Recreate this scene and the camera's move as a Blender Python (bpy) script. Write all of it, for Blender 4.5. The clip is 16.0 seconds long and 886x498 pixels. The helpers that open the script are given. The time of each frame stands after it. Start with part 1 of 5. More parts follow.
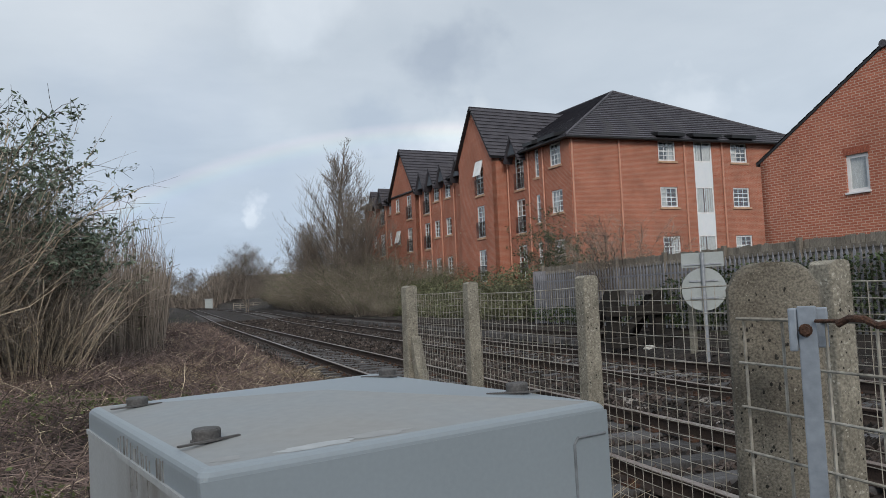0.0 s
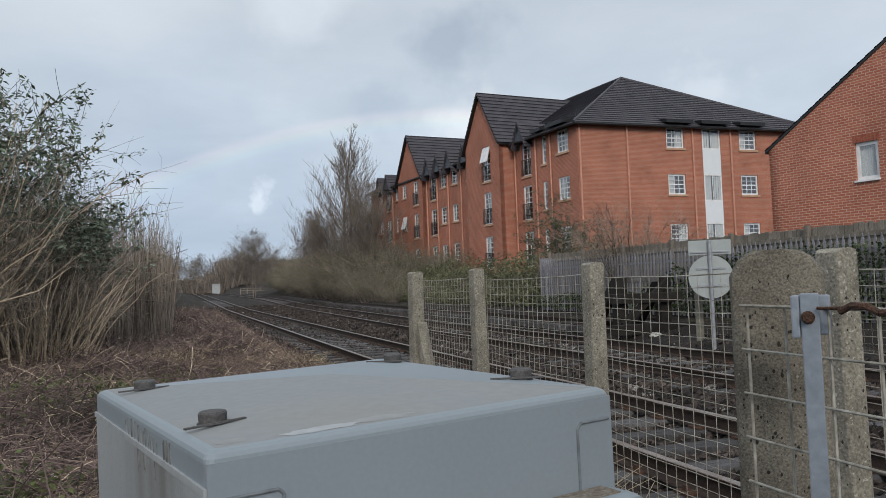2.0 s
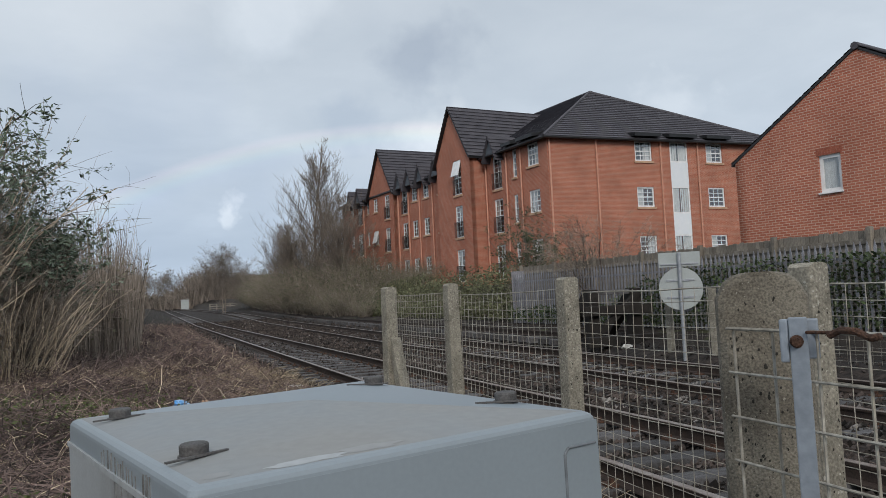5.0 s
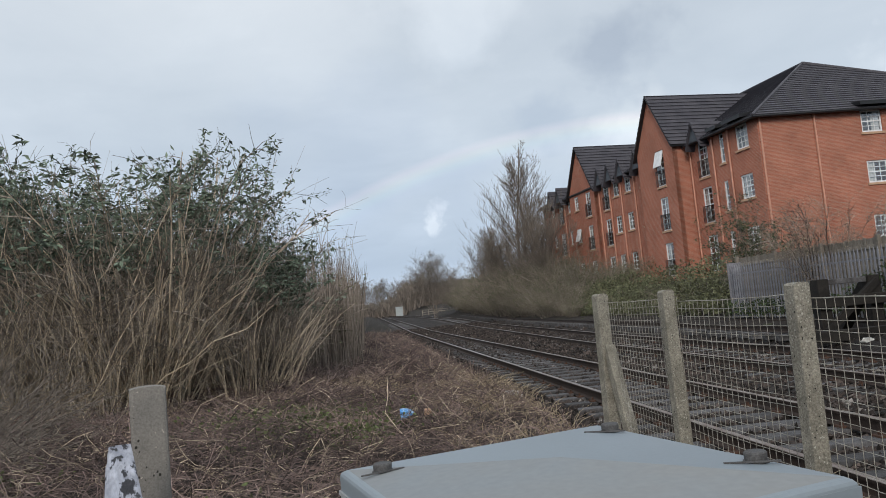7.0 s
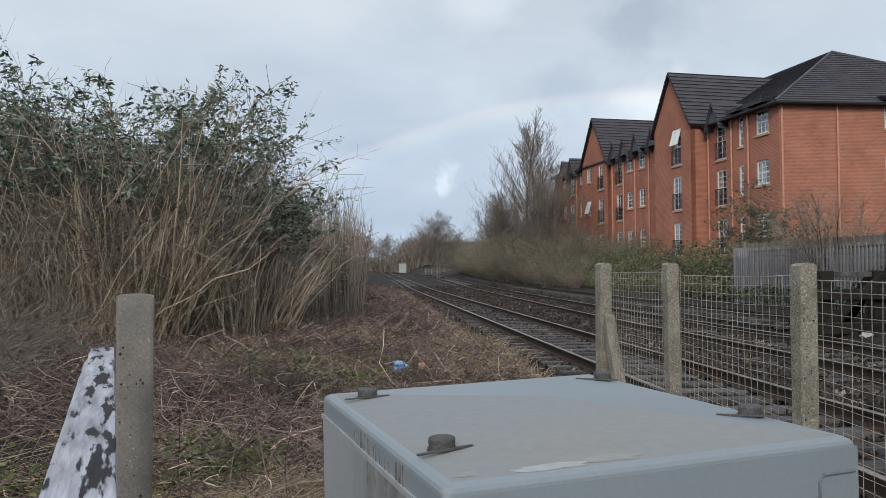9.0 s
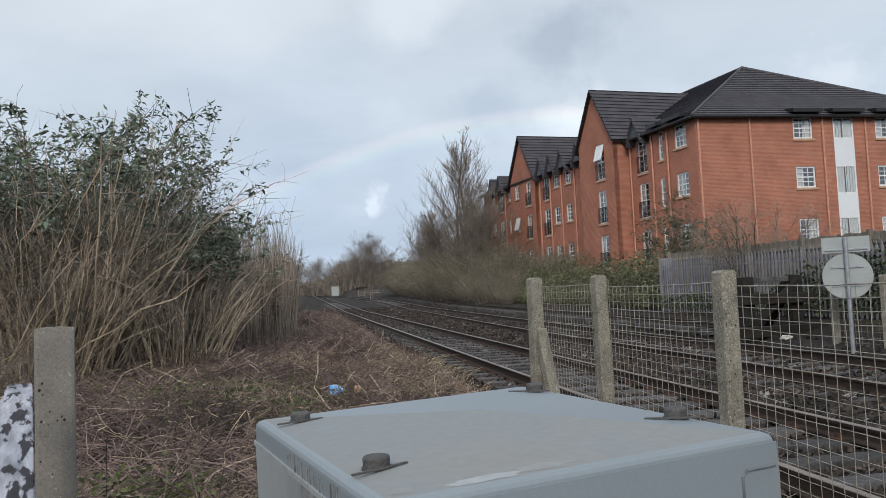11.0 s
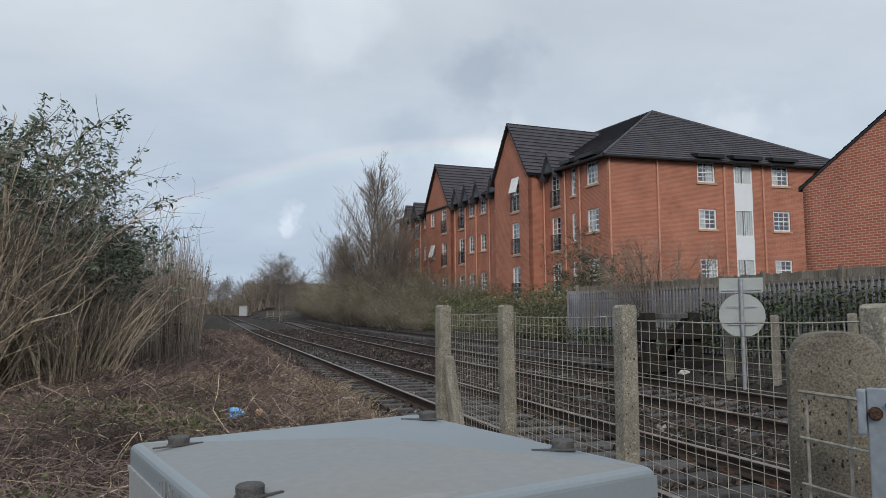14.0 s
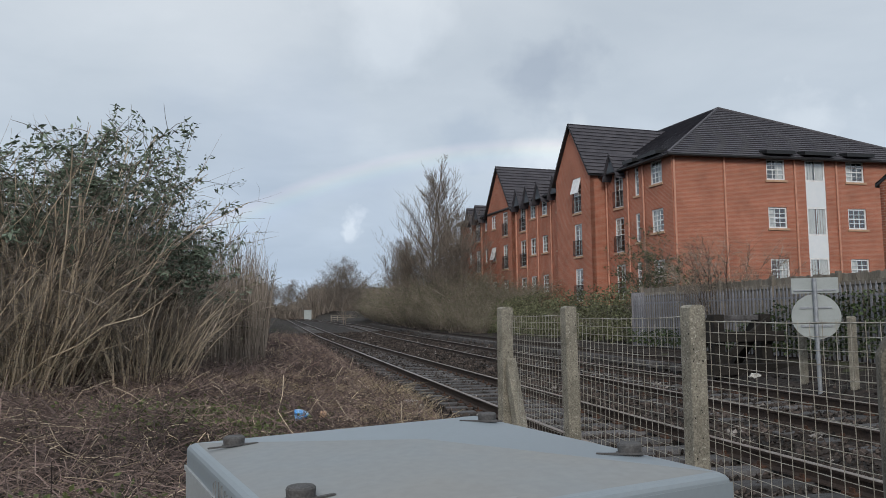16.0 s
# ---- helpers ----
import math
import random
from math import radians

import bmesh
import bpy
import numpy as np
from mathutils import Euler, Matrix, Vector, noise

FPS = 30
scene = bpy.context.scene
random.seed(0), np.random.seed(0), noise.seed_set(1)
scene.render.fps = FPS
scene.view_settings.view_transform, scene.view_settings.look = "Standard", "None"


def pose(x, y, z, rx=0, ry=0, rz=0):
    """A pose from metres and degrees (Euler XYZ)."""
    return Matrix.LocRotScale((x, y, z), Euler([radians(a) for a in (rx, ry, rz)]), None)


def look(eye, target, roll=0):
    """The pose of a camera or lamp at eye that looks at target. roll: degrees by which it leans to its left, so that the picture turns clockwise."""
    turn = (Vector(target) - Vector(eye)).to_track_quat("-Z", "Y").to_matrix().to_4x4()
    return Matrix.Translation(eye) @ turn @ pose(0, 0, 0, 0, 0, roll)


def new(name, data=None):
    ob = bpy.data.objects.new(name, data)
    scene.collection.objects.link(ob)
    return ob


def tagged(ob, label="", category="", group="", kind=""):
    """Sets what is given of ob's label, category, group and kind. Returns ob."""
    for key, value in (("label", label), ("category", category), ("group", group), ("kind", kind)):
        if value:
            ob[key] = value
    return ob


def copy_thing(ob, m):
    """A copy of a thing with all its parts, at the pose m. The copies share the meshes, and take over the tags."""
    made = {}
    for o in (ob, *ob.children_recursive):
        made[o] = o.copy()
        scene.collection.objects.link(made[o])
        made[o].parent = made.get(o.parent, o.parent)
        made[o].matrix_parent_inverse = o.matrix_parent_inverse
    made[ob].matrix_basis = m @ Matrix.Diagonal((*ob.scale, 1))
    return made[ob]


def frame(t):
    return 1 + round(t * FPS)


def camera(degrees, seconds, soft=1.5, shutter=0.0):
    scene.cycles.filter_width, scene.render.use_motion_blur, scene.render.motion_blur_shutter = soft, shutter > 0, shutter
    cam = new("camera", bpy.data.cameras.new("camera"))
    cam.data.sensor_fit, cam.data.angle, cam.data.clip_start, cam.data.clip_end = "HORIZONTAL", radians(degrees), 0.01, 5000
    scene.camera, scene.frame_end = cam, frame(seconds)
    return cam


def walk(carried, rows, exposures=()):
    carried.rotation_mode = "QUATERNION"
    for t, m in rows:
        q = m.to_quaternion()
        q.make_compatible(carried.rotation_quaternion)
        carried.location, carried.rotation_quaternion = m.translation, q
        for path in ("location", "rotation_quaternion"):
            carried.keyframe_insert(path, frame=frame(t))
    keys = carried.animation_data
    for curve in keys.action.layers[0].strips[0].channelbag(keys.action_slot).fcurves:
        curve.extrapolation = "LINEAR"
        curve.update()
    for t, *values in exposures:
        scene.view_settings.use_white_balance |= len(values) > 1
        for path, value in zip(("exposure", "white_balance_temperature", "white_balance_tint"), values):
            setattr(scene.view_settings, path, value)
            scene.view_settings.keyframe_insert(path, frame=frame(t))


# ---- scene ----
cam = camera(59.0, 16.0, soft=0.9)
PATH = [
    (0, (0.132, -0.246, 1.264), (0.742, 1.654, 1.399), -2.4), # 12 points, missed by 1.7, most bf by 4
    (0.5, (0.136, -0.224, 1.258), (0.725, 1.686, 1.31), -2.3), # 12 points, missed by 1.9, most bf by 5
    (1, (0.135, -0.232, 1.261), (0.703, 1.686, 1.283), -2.3), # 12 points, missed by 2.0, most bf by 4
    (1.5, (0.132, -0.245, 1.265), (0.699, 1.672, 1.326), -2.1), # 12 points, missed by 1.8, most bf by 4
    (2, (0.133, -0.251, 1.263), (0.726, 1.656, 1.364), -2.1), # 12 points, missed by 2.3, most bf by 6
    (2.5, (0.127, -0.254, 1.264), (0.787, 1.63, 1.374), -2.1), # 12 points, missed by 2.1, most bf by 4
    (3, (0.136, -0.248, 1.26), (0.891, 1.6, 1.379), -2.0), # 12 points, missed by 2.3, most br by 4
    (3.2, (0.14, -0.229, 1.259), (0.927, 1.604, 1.39), -1.8), # 11 points, missed by 2.5, most br by 5
    (5.3, (0.12, -0.241, 1.288), (0.748, 1.652, 1.431), -2.0), # 7 points, missed by 1.2, most p2 by 2
    (5.5, (0.122, -0.25, 1.321), (0.72, 1.651, 1.485), -1.5), # 8 points, missed by 1.7, most cor by 4
    (6, (0.12, -0.284, 1.387), (0.488, 1.677, 1.523), -6.6), # 8 points, missed by 2.2, most ga by 3
    (6.5, (0.102, -0.3, 1.376), (0.342, 1.679, 1.535), -7.1), # 8 points, missed by 2.1, most ga by 4
    (7, (0.075, -0.279, 1.37), (0.236, 1.707, 1.537), -5.3), # 10 points, missed by 3.6, most wcab by 7
    (7.5, (0.057, -0.227, 1.348), (0.161, 1.769, 1.418), -2.8), # 12 points, missed by 3.2, most ga by 5
    (8, (0.047, -0.218, 1.328), (0.131, 1.78, 1.332), -0.9), # 12 points, missed by 3.8, most p3 by 8
    (8.5, (0.061, -0.227, 1.322), (0.165, 1.771, 1.344), -0.1), # 12 points, missed by 2.8, most p3 by 4
    (9, (0.083, -0.236, 1.32), (0.223, 1.758, 1.388), -0.3), # 12 points, missed by 2.4, most ga by 5
    (9.5, (0.088, -0.239, 1.317), (0.315, 1.745, 1.427), -0.6), # 12 points, missed by 2.4, most ga by 5
    (9.7, (0.088, -0.245, 1.317), (0.356, 1.732, 1.454), -0.8), # 10 points, missed by 1.6, most p2 by 3
    (11.8, (0.088, -0.235, 1.313), (0.37, 1.744, 1.378), -3.6), # 9 points, missed by 1.2, most cor by 2
    (12, (0.09, -0.223, 1.311), (0.336, 1.761, 1.353), -4.3), # 10 points, missed by 1.9, most ga by 3
    (12.5, (0.089, -0.226, 1.312), (0.26, 1.767, 1.288), -5.9), # 10 points, missed by 1.4, most p2 by 2
    (13, (0.099, -0.234, 1.317), (0.382, 1.745, 1.361), -3.4), # 12 points, missed by 1.8, most p3 by 5
    (13.5, (0.123, -0.229, 1.318), (0.574, 1.716, 1.435), -1.5), # 12 points, missed by 1.7, most p3 by 5
    (14, (0.117, -0.229, 1.314), (0.645, 1.693, 1.488), -0.5), # 12 points, missed by 1.9, most p3 by 4
    (14.5, (0.129, -0.222, 1.315), (0.66, 1.698, 1.489), -0.0), # 12 points, missed by 2.4, most p3 by 7
    (15, (0.141, -0.207, 1.312), (0.675, 1.713, 1.476), -1.0), # 12 points, missed by 2.2, most p3 by 5
    (15.5, (0.13, -0.203, 1.306), (0.564, 1.742, 1.481), -1.0), # 12 points, missed by 2.1, most p3 by 5
    (16, (0.134, -0.188, 1.306), (0.509, 1.768, 1.489), -0.7), # 12 points, missed by 1.8, most p3 by 3
]
walk(cam, [(t, look(eye, target, roll)) for t, eye, target, roll in PATH], exposures=[(0, -0.07), (0.5, 0.05), (1, 0.05), (2, -0.04), (3, -0.10), (5.5, -0.07), (6.5, -0.05), (8, 0.09), (9.5, 0.01), (12, 0.10), (13, 0.04), (14, -0.09), (16, -0.11)])

# ---- world and sun ----
SUN_AZ, SUN_EL = 196.5, 29.5        # degrees from the track's direction, clockwise; the sun stands behind the camera
world = bpy.data.worlds.new("sky")
scene.world = world
world.use_nodes = True
wn, wl = world.node_tree.nodes, world.node_tree.links
wn.clear()


def wnode(kind, **values):
    n = wn.new(kind)
    for k, v in values.items():
        n.inputs[k].default_value = v
    return n


def wmath(op, a, b=None):
    n = wn.new("ShaderNodeMath")
    n.operation = op
    for i, v in enumerate((a, b)):
        if v is None:
            continue
        if isinstance(v, (int, float)):
            n.inputs[i].default_value = v
        else:
            wl.new(v, n.inputs[i])
    return n.outputs[0]


def wramp(fac, stops):
    n = wn.new("ShaderNodeValToRGB")
    while len(n.color_ramp.elements) < len(stops):
        n.color_ramp.elements.new(0.5)
    for e, (p, c) in zip(n.color_ramp.elements, stops):
        e.position, e.color = p, (*c, 1)
    wl.new(fac, n.inputs[0])
    return n.outputs[0]


def wmix(fac, a, b, blend="MIX"):
    n = wn.new("ShaderNodeMix")
    n.data_type, n.blend_type = "RGBA", blend
    for i, v in ((0, fac), (6, a), (7, b)):
        if isinstance(v, (int, float)):
            n.inputs[i].default_value = v
        elif isinstance(v, tuple):
            n.inputs[i].default_value = (*v, 1)
        else:
            wl.new(v, n.inputs[i])
    return n.outputs[2]


sky = wn.new("ShaderNodeTexSky")
sky.sky_type, sky.sun_disc = "NISHITA", False
sky.sun_elevation, sky.sun_rotation = radians(SUN_EL), radians(SUN_AZ)
coord = wn.new("ShaderNodeTexCoord")
way = wn.new("ShaderNodeSeparateXYZ")
wl.new(coord.outputs["Generated"], way.inputs[0])
lift = wmath("ADD", wmath("MAXIMUM", way.outputs[2], 0.0), 0.16)
flat = wn.new("ShaderNodeCombineXYZ")
wl.new(wmath("DIVIDE", way.outputs[0], lift), flat.inputs[0])
wl.new(wmath("DIVIDE", way.outputs[1], lift), flat.inputs[1])
broad = wnode("ShaderNodeTexNoise", Scale=0.75, Detail=6.0, Roughness=0.52, Distortion=0.25)
fine = wnode("ShaderNodeTexNoise", Scale=1.7, Detail=7.0, Roughness=0.55, Distortion=0.35)
shift = wn.new("ShaderNodeVectorMath")
shift.operation = "ADD"
shift.inputs[1].default_value = (3.1, 0.4, 0.0)
wl.new(flat.outputs[0], shift.inputs[0])
wl.new(shift.outputs[0], broad.inputs["Vector"])
wl.new(shift.outputs[0], fine.inputs["Vector"])
cloud = wramp(broad.outputs[0], [(0.28, (0.592, 0.66, 0.735)), (0.52, (0.665, 0.73, 0.80)), (0.74, (0.775, 0.83, 0.89))])
bright = wramp(fine.outputs[0], [(0.33, (0.95, 0.955, 0.96)), (0.55, (1.0, 1.0, 1.0)), (0.74, (1.09, 1.08, 1.07))])
cloud = wmix(1.0, cloud, bright, "MULTIPLY")
# low down the rain cloud is bluer and darker, paler again at the skyline
low = wramp(way.outputs[2], [(0.0, (0.86, 0.94, 1.02)), (0.07, (0.80, 0.875, 0.965)), (0.20, (0.86, 0.905, 0.955)), (0.42, (1.0, 1.0, 1.0))])
cloud = wmix(1.0, cloud, low, "MULTIPLY")
clear = wmix(1.0, sky.outputs[0], (0.1, 0.1, 0.1), "MULTIPLY")
cover = wramp(fine.outputs[0], [(0.25, (0.93,) * 3), (0.5, (0.99,) * 3)])
cloud = wmix(cover, clear, cloud)
# faint rainbow, 42 degrees round the point opposite the sun
anti = Vector((-math.sin(radians(SUN_AZ)) * math.cos(radians(SUN_EL)), -math.cos(radians(SUN_AZ)) * math.cos(radians(SUN_EL)), -math.sin(radians(SUN_EL))))
dot = wn.new("ShaderNodeVectorMath")
dot.operation = "DOT_PRODUCT"
dot.inputs[1].default_value = anti
wl.new(coord.outputs["Generated"], dot.inputs[0])
arc = wmath("MULTIPLY", wmath("SUBTRACT", dot.outputs["Value"], 0.7285), 26.0)
bow = wramp(arc, [(0.16, (0, 0, 0)), (0.30, (0.085, 0.05, 0.045)), (0.42, (0.085, 0.08, 0.045)), (0.54, (0.05, 0.075, 0.065)), (0.68, (0.035, 0.04, 0.055)), (0.98, (0.022, 0.022, 0.024))])
cloud = wmix(1.0, cloud, bow, "ADD")
# clouds with a place of their own: azimuth, elevation, radius in degrees, colour factor
for az, el, rad, tone in ((4.1, 6.5, 0.9, (1.30, 1.24, 1.18)), (4.5, 7.8, 0.8, (1.2, 1.16, 1.13)), (19.3, 17.9, 3.6, (0.80, 0.82, 0.86)), (19.5, 11.5, 3.8, (1.25, 1.2, 1.14)), (36.4, 12.8, 2.6, (1.18, 1.15, 1.12)), (7.0, 21.5, 5.0, (1.17, 1.15, 1.13)), (-2.0, 10.0, 9.0, (0.94, 0.955, 0.985)), (13.0, 13.5, 2.6, (0.90, 0.92, 0.95))):
    d = Vector((math.sin(radians(az)) * math.cos(radians(el)), math.cos(radians(az)) * math.cos(radians(el)), math.sin(radians(el))))
    n = wn.new("ShaderNodeVectorMath")
    n.operation = "DISTANCE"
    n.inputs[1].default_value = d
    wl.new(coord.outputs["Generated"], n.inputs[0])
    ragged = wnode("ShaderNodeTexNoise", Scale=60.0 / rad, Detail=5.0)
    wl.new(coord.outputs["Generated"], ragged.inputs["Vector"])
    k = wmath("ADD", wmath("DIVIDE", n.outputs["Value"], radians(rad)), wmath("MULTIPLY", wmath("SUBTRACT", ragged.outputs[0], 0.5), 2.4))
    mask = wramp(k, [(0.25, (1, 1, 1)), (1.0, (0, 0, 0))])
    cloud = wmix(mask, cloud, wmix(1.0, cloud, tone, "MULTIPLY"))
back = wn.new("ShaderNodeBackground")
wl.new(cloud, back.inputs[0])
back.inputs[1].default_value = 1.0
out = wn.new("ShaderNodeOutputWorld")
wl.new(back.outputs[0], out.inputs[0])

sun = new("sun", bpy.data.lights.new("sun", "SUN"))
sun.data.energy, sun.data.angle, sun.data.color = 1.75, radians(18), (1.0, 0.93, 0.84)
sun.matrix_world = look((0, 0, 60), Vector((0, 0, 60)) + anti)


# ---- materials ----
def material(name, colour, second=None, scale=3.0, rough=0.8, metal=0.0, bump=0.2, grain=60.0, spots=None, spot_scale=30.0, spot_at=0.66, island=0.0, objects=0.0, stretch=(1, 1, 1), fine=0.16, spec=0.4, dist=0.01, spot_detail=2.0):
    """Two colours mixed by a broad noise, a fine grain, optional spots of a third colour, and relief."""
    m = bpy.data.materials.new(name)
    m.use_nodes = True
    nodes, links = m.node_tree.nodes, m.node_tree.links
    b = nodes["Principled BSDF"]
    b.inputs["Roughness"].default_value, b.inputs["Metallic"].default_value = rough, metal
    b.inputs["Specular IOR Level"].default_value = spec
    tc = nodes.new("ShaderNodeTexCoord")
    mp = nodes.new("ShaderNodeMapping")
    mp.inputs["Scale"].default_value = stretch
    links.new(tc.outputs["Object"], mp.inputs[0])

    def noise_of(s, detail=4.0):
        n = nodes.new("ShaderNodeTexNoise")
        n.inputs["Scale"].default_value, n.inputs["Detail"].default_value = s, detail
        links.new(mp.outputs[0], n.inputs["Vector"])
        return n.outputs[0]

    def ramp(src, a, b2):
        r = nodes.new("ShaderNodeMapRange")
        r.inputs["From Min"].default_value, r.inputs["From Max"].default_value = a, b2
        links.new(src, r.inputs[0])
        return r.outputs[0]

    def mix(f, a, c, blend="MIX"):
        n = nodes.new("ShaderNodeMix")
        n.data_type, n.blend_type = "RGBA", blend
        for i, v in ((0, f), (6, a), (7, c)):
            if isinstance(v, (int, float)):
                n.inputs[i].default_value = v
            elif isinstance(v, tuple):
                n.inputs[i].default_value = (*v, 1)
            else:
                links.new(v, n.inputs[i])
        return n.outputs[2]

    col = mix(ramp(noise_of(scale), 0.35, 0.65), colour, second or tuple(c * 0.8 for c in colour))
    g = noise_of(grain, 3.0)
    gm = nodes.new("ShaderNodeMapRange")
    gm.inputs["To Min"].default_value, gm.inputs["To Max"].default_value = 1 - fine * 2, 1 + fine * 2
    gm.inputs["From Min"].default_value, gm.inputs["From Max"].default_value = 0.3, 0.7
    links.new(g, gm.inputs[0])
    vm = nodes.new("ShaderNodeCombineColor")
    for i in range(3):
        links.new(gm.outputs[0], vm.inputs[i])
    col = mix(1.0, col, vm.outputs[0], "MULTIPLY")
    if spots:
        col = mix(ramp(noise_of(spot_scale, spot_detail), spot_at, spot_at + 0.04), col, spots)
    for amount, kind, socket in ((island, "ShaderNodeNewGeometry", "Random Per Island"), (objects, "ShaderNodeObjectInfo", "Random")):
        if amount:
            n = nodes.new(kind)
            r = nodes.new("ShaderNodeMapRange")
            r.inputs["To Min"].default_value, r.inputs["To Max"].default_value = 1 - amount, 1 + amount
            links.new(n.outputs[socket], r.inputs[0])
            c = nodes.new("ShaderNodeCombineColor")
            for i in range(3):
                links.new(r.outputs[0], c.inputs[i])
            col = mix(1.0, col, c.outputs[0], "MULTIPLY")
    links.new(col, b.inputs["Base Color"])
    if bump:
        bp = nodes.new("ShaderNodeBump")
        bp.inputs["Strength"].default_value, bp.inputs["Distance"].default_value = bump, dist
        links.new(g, bp.inputs["Height"])
        links.new(bp.outputs[0], b.inputs["Normal"])
    return m


def brick_material(name, colour, second, mortar):
    """Brickwork in the wall's own x and z: courses of 75 mm, stretchers of 225 mm, with broad stains."""
    m = bpy.data.materials.new(name)
    m.use_nodes = True
    nodes, links = m.node_tree.nodes, m.node_tree.links
    b = nodes["Principled BSDF"]
    b.inputs["Roughness"].default_value = 0.88
    b.inputs["Specular IOR Level"].default_value = 0.25
    uv = nodes.new("ShaderNodeUVMap")
    br = nodes.new("ShaderNodeTexBrick")
    br.inputs["Scale"].default_value = 1.0
    br.inputs["Brick Width"].default_value, br.inputs["Row Height"].default_value = 0.225, 0.075
    br.inputs["Mortar Size"].default_value, br.inputs["Mortar Smooth"].default_value = 0.0085, 0.2
    br.inputs["Color1"].default_value, br.inputs["Color2"].default_value = (*colour, 1), (*second, 1)
    br.inputs["Mortar"].default_value = (*mortar, 1)
    links.new(uv.outputs[0], br.inputs["Vector"])
    stain = nodes.new("ShaderNodeTexNoise")
    stain.inputs["Scale"].default_value, stain.inputs["Detail"].default_value = 0.7, 6.0
    links.new(uv.outputs[0], stain.inputs["Vector"])
    r = nodes.new("ShaderNodeMapRange")
    r.inputs["From Min"].default_value, r.inputs["From Max"].default_value = 0.3, 0.7
    r.inputs["To Min"].default_value, r.inputs["To Max"].default_value = 0.84, 1.14
    links.new(stain.outputs[0], r.inputs[0])
    c = nodes.new("ShaderNodeCombineColor")
    for i in range(3):
        links.new(r.outputs[0], c.inputs[i])
    mx = nodes.new("ShaderNodeMix")
    mx.data_type, mx.blend_type = "RGBA", "MULTIPLY"
    mx.inputs[0].default_value = 1.0
    links.new(br.outputs[0], mx.inputs[6])
    links.new(c.outputs[0], mx.inputs[7])
    links.new(mx.outputs[2], b.inputs["Base Color"])
    bp = nodes.new("ShaderNodeBump")
    bp.inputs["Strength"].default_value, bp.inputs["Distance"].default_value, bp.invert = 0.5, 0.008, True
    links.new(br.outputs["Fac"], bp.inputs["Height"])
    links.new(bp.outputs[0], b.inputs["Normal"])
    return m


def glass_material():
    m = bpy.data.materials.new("window glass")
    m.use_nodes = True
    nodes, links = m.node_tree.nodes, m.node_tree.links
    nodes.clear()
    o = nodes.new("ShaderNodeOutputMaterial")
    mix = nodes.new("ShaderNodeMixShader")
    tr, gl, fr = nodes.new("ShaderNodeBsdfTransparent"), nodes.new("ShaderNodeBsdfGlossy"), nodes.new("ShaderNodeFresnel")
    tr.inputs[0].default_value = (0.82, 0.86, 0.86, 1)
    gl.inputs["Roughness"].default_value = 0.02
    fr.inputs[0].default_value = 2.7
    links.new(fr.outputs[0], mix.inputs[0])
    links.new(tr.outputs[0], mix.inputs[1])
    links.new(gl.outputs[0], mix.inputs[2])
    links.new(mix.outputs[0], o.inputs[0])
    return m


BRICK = brick_material("orange red brick", (0.425, 0.157, 0.101), (0.335, 0.113, 0.072), (0.44, 0.285, 0.215))
HOUSE_BRICK = brick_material("red brick of the house", (0.45, 0.160, 0.102), (0.36, 0.115, 0.072), (0.54, 0.39, 0.31))
GLASS = glass_material()
LINTEL = material("lintel bricks", (0.34, 0.11, 0.066), (0.27, 0.08, 0.05), scale=9, rough=0.88)
UPVC = material("white plastic", (0.84, 0.85, 0.86), rough=0.35, bump=0.0, fine=0.02)
PANEL = material("white panel", (0.74, 0.77, 0.80), (0.70, 0.74, 0.78), rough=0.4, bump=0.0, fine=0.02)
CURTAIN = material("pale curtain", (0.78, 0.79, 0.80), (0.62, 0.64, 0.66), scale=9, stretch=(6, 6, 0.2), rough=0.9)
SILL = material("buff sill", (0.55, 0.36, 0.24), rough=0.8)
ROOF = material("dark grey roof tiles", (0.058, 0.055, 0.066), (0.082, 0.078, 0.09), scale=1.2, rough=0.6, island=0.18, grain=25, bump=0.3, spec=0.3)
LEAD = material("lead grey cladding", (0.10, 0.115, 0.135), (0.075, 0.085, 0.10), rough=0.55)
BLACK = material("black plastic gutter", (0.018, 0.018, 0.020), rough=0.4, bump=0.0)
PIPE = material("terracotta downpipe", (0.60, 0.30, 0.21), rough=0.45, bump=0.0)
STEEL = material("galvanised steel", (0.36, 0.38, 0.41), (0.28, 0.30, 0.33), rough=0.5, metal=0.35, scale=9, bump=0.05, fine=0.07)
BLUE_STEEL = material("galvanised flat bar", (0.265, 0.305, 0.355), (0.215, 0.245, 0.285), rough=0.5, metal=0.3, scale=14, bump=0.06, fine=0.06)
WIRE = material("weathered fence wire", (0.40, 0.385, 0.345), (0.28, 0.255, 0.21), rough=0.6, metal=0.3, scale=7, bump=0.0)
RUST = material("rust", (0.085, 0.042, 0.026), (0.05, 0.028, 0.02), scale=40, rough=0.9, bump=0.5, grain=180)
RAIL_SIDE = material("rusty rail", (0.045, 0.03, 0.023), (0.03, 0.021, 0.018), scale=8, rough=0.8, bump=0.2)
RAIL_TOP = material("worn rail head", (0.36, 0.32, 0.29), (0.23, 0.18, 0.155), rough=0.36, metal=0.7, scale=6, bump=0.05)
SLEEPER = material("weathered sleeper", (0.115, 0.113, 0.118), (0.045, 0.042, 0.042), scale=6, rough=0.8, grain=50, bump=0.5, objects=0.45, stretch=(1, 6, 1))
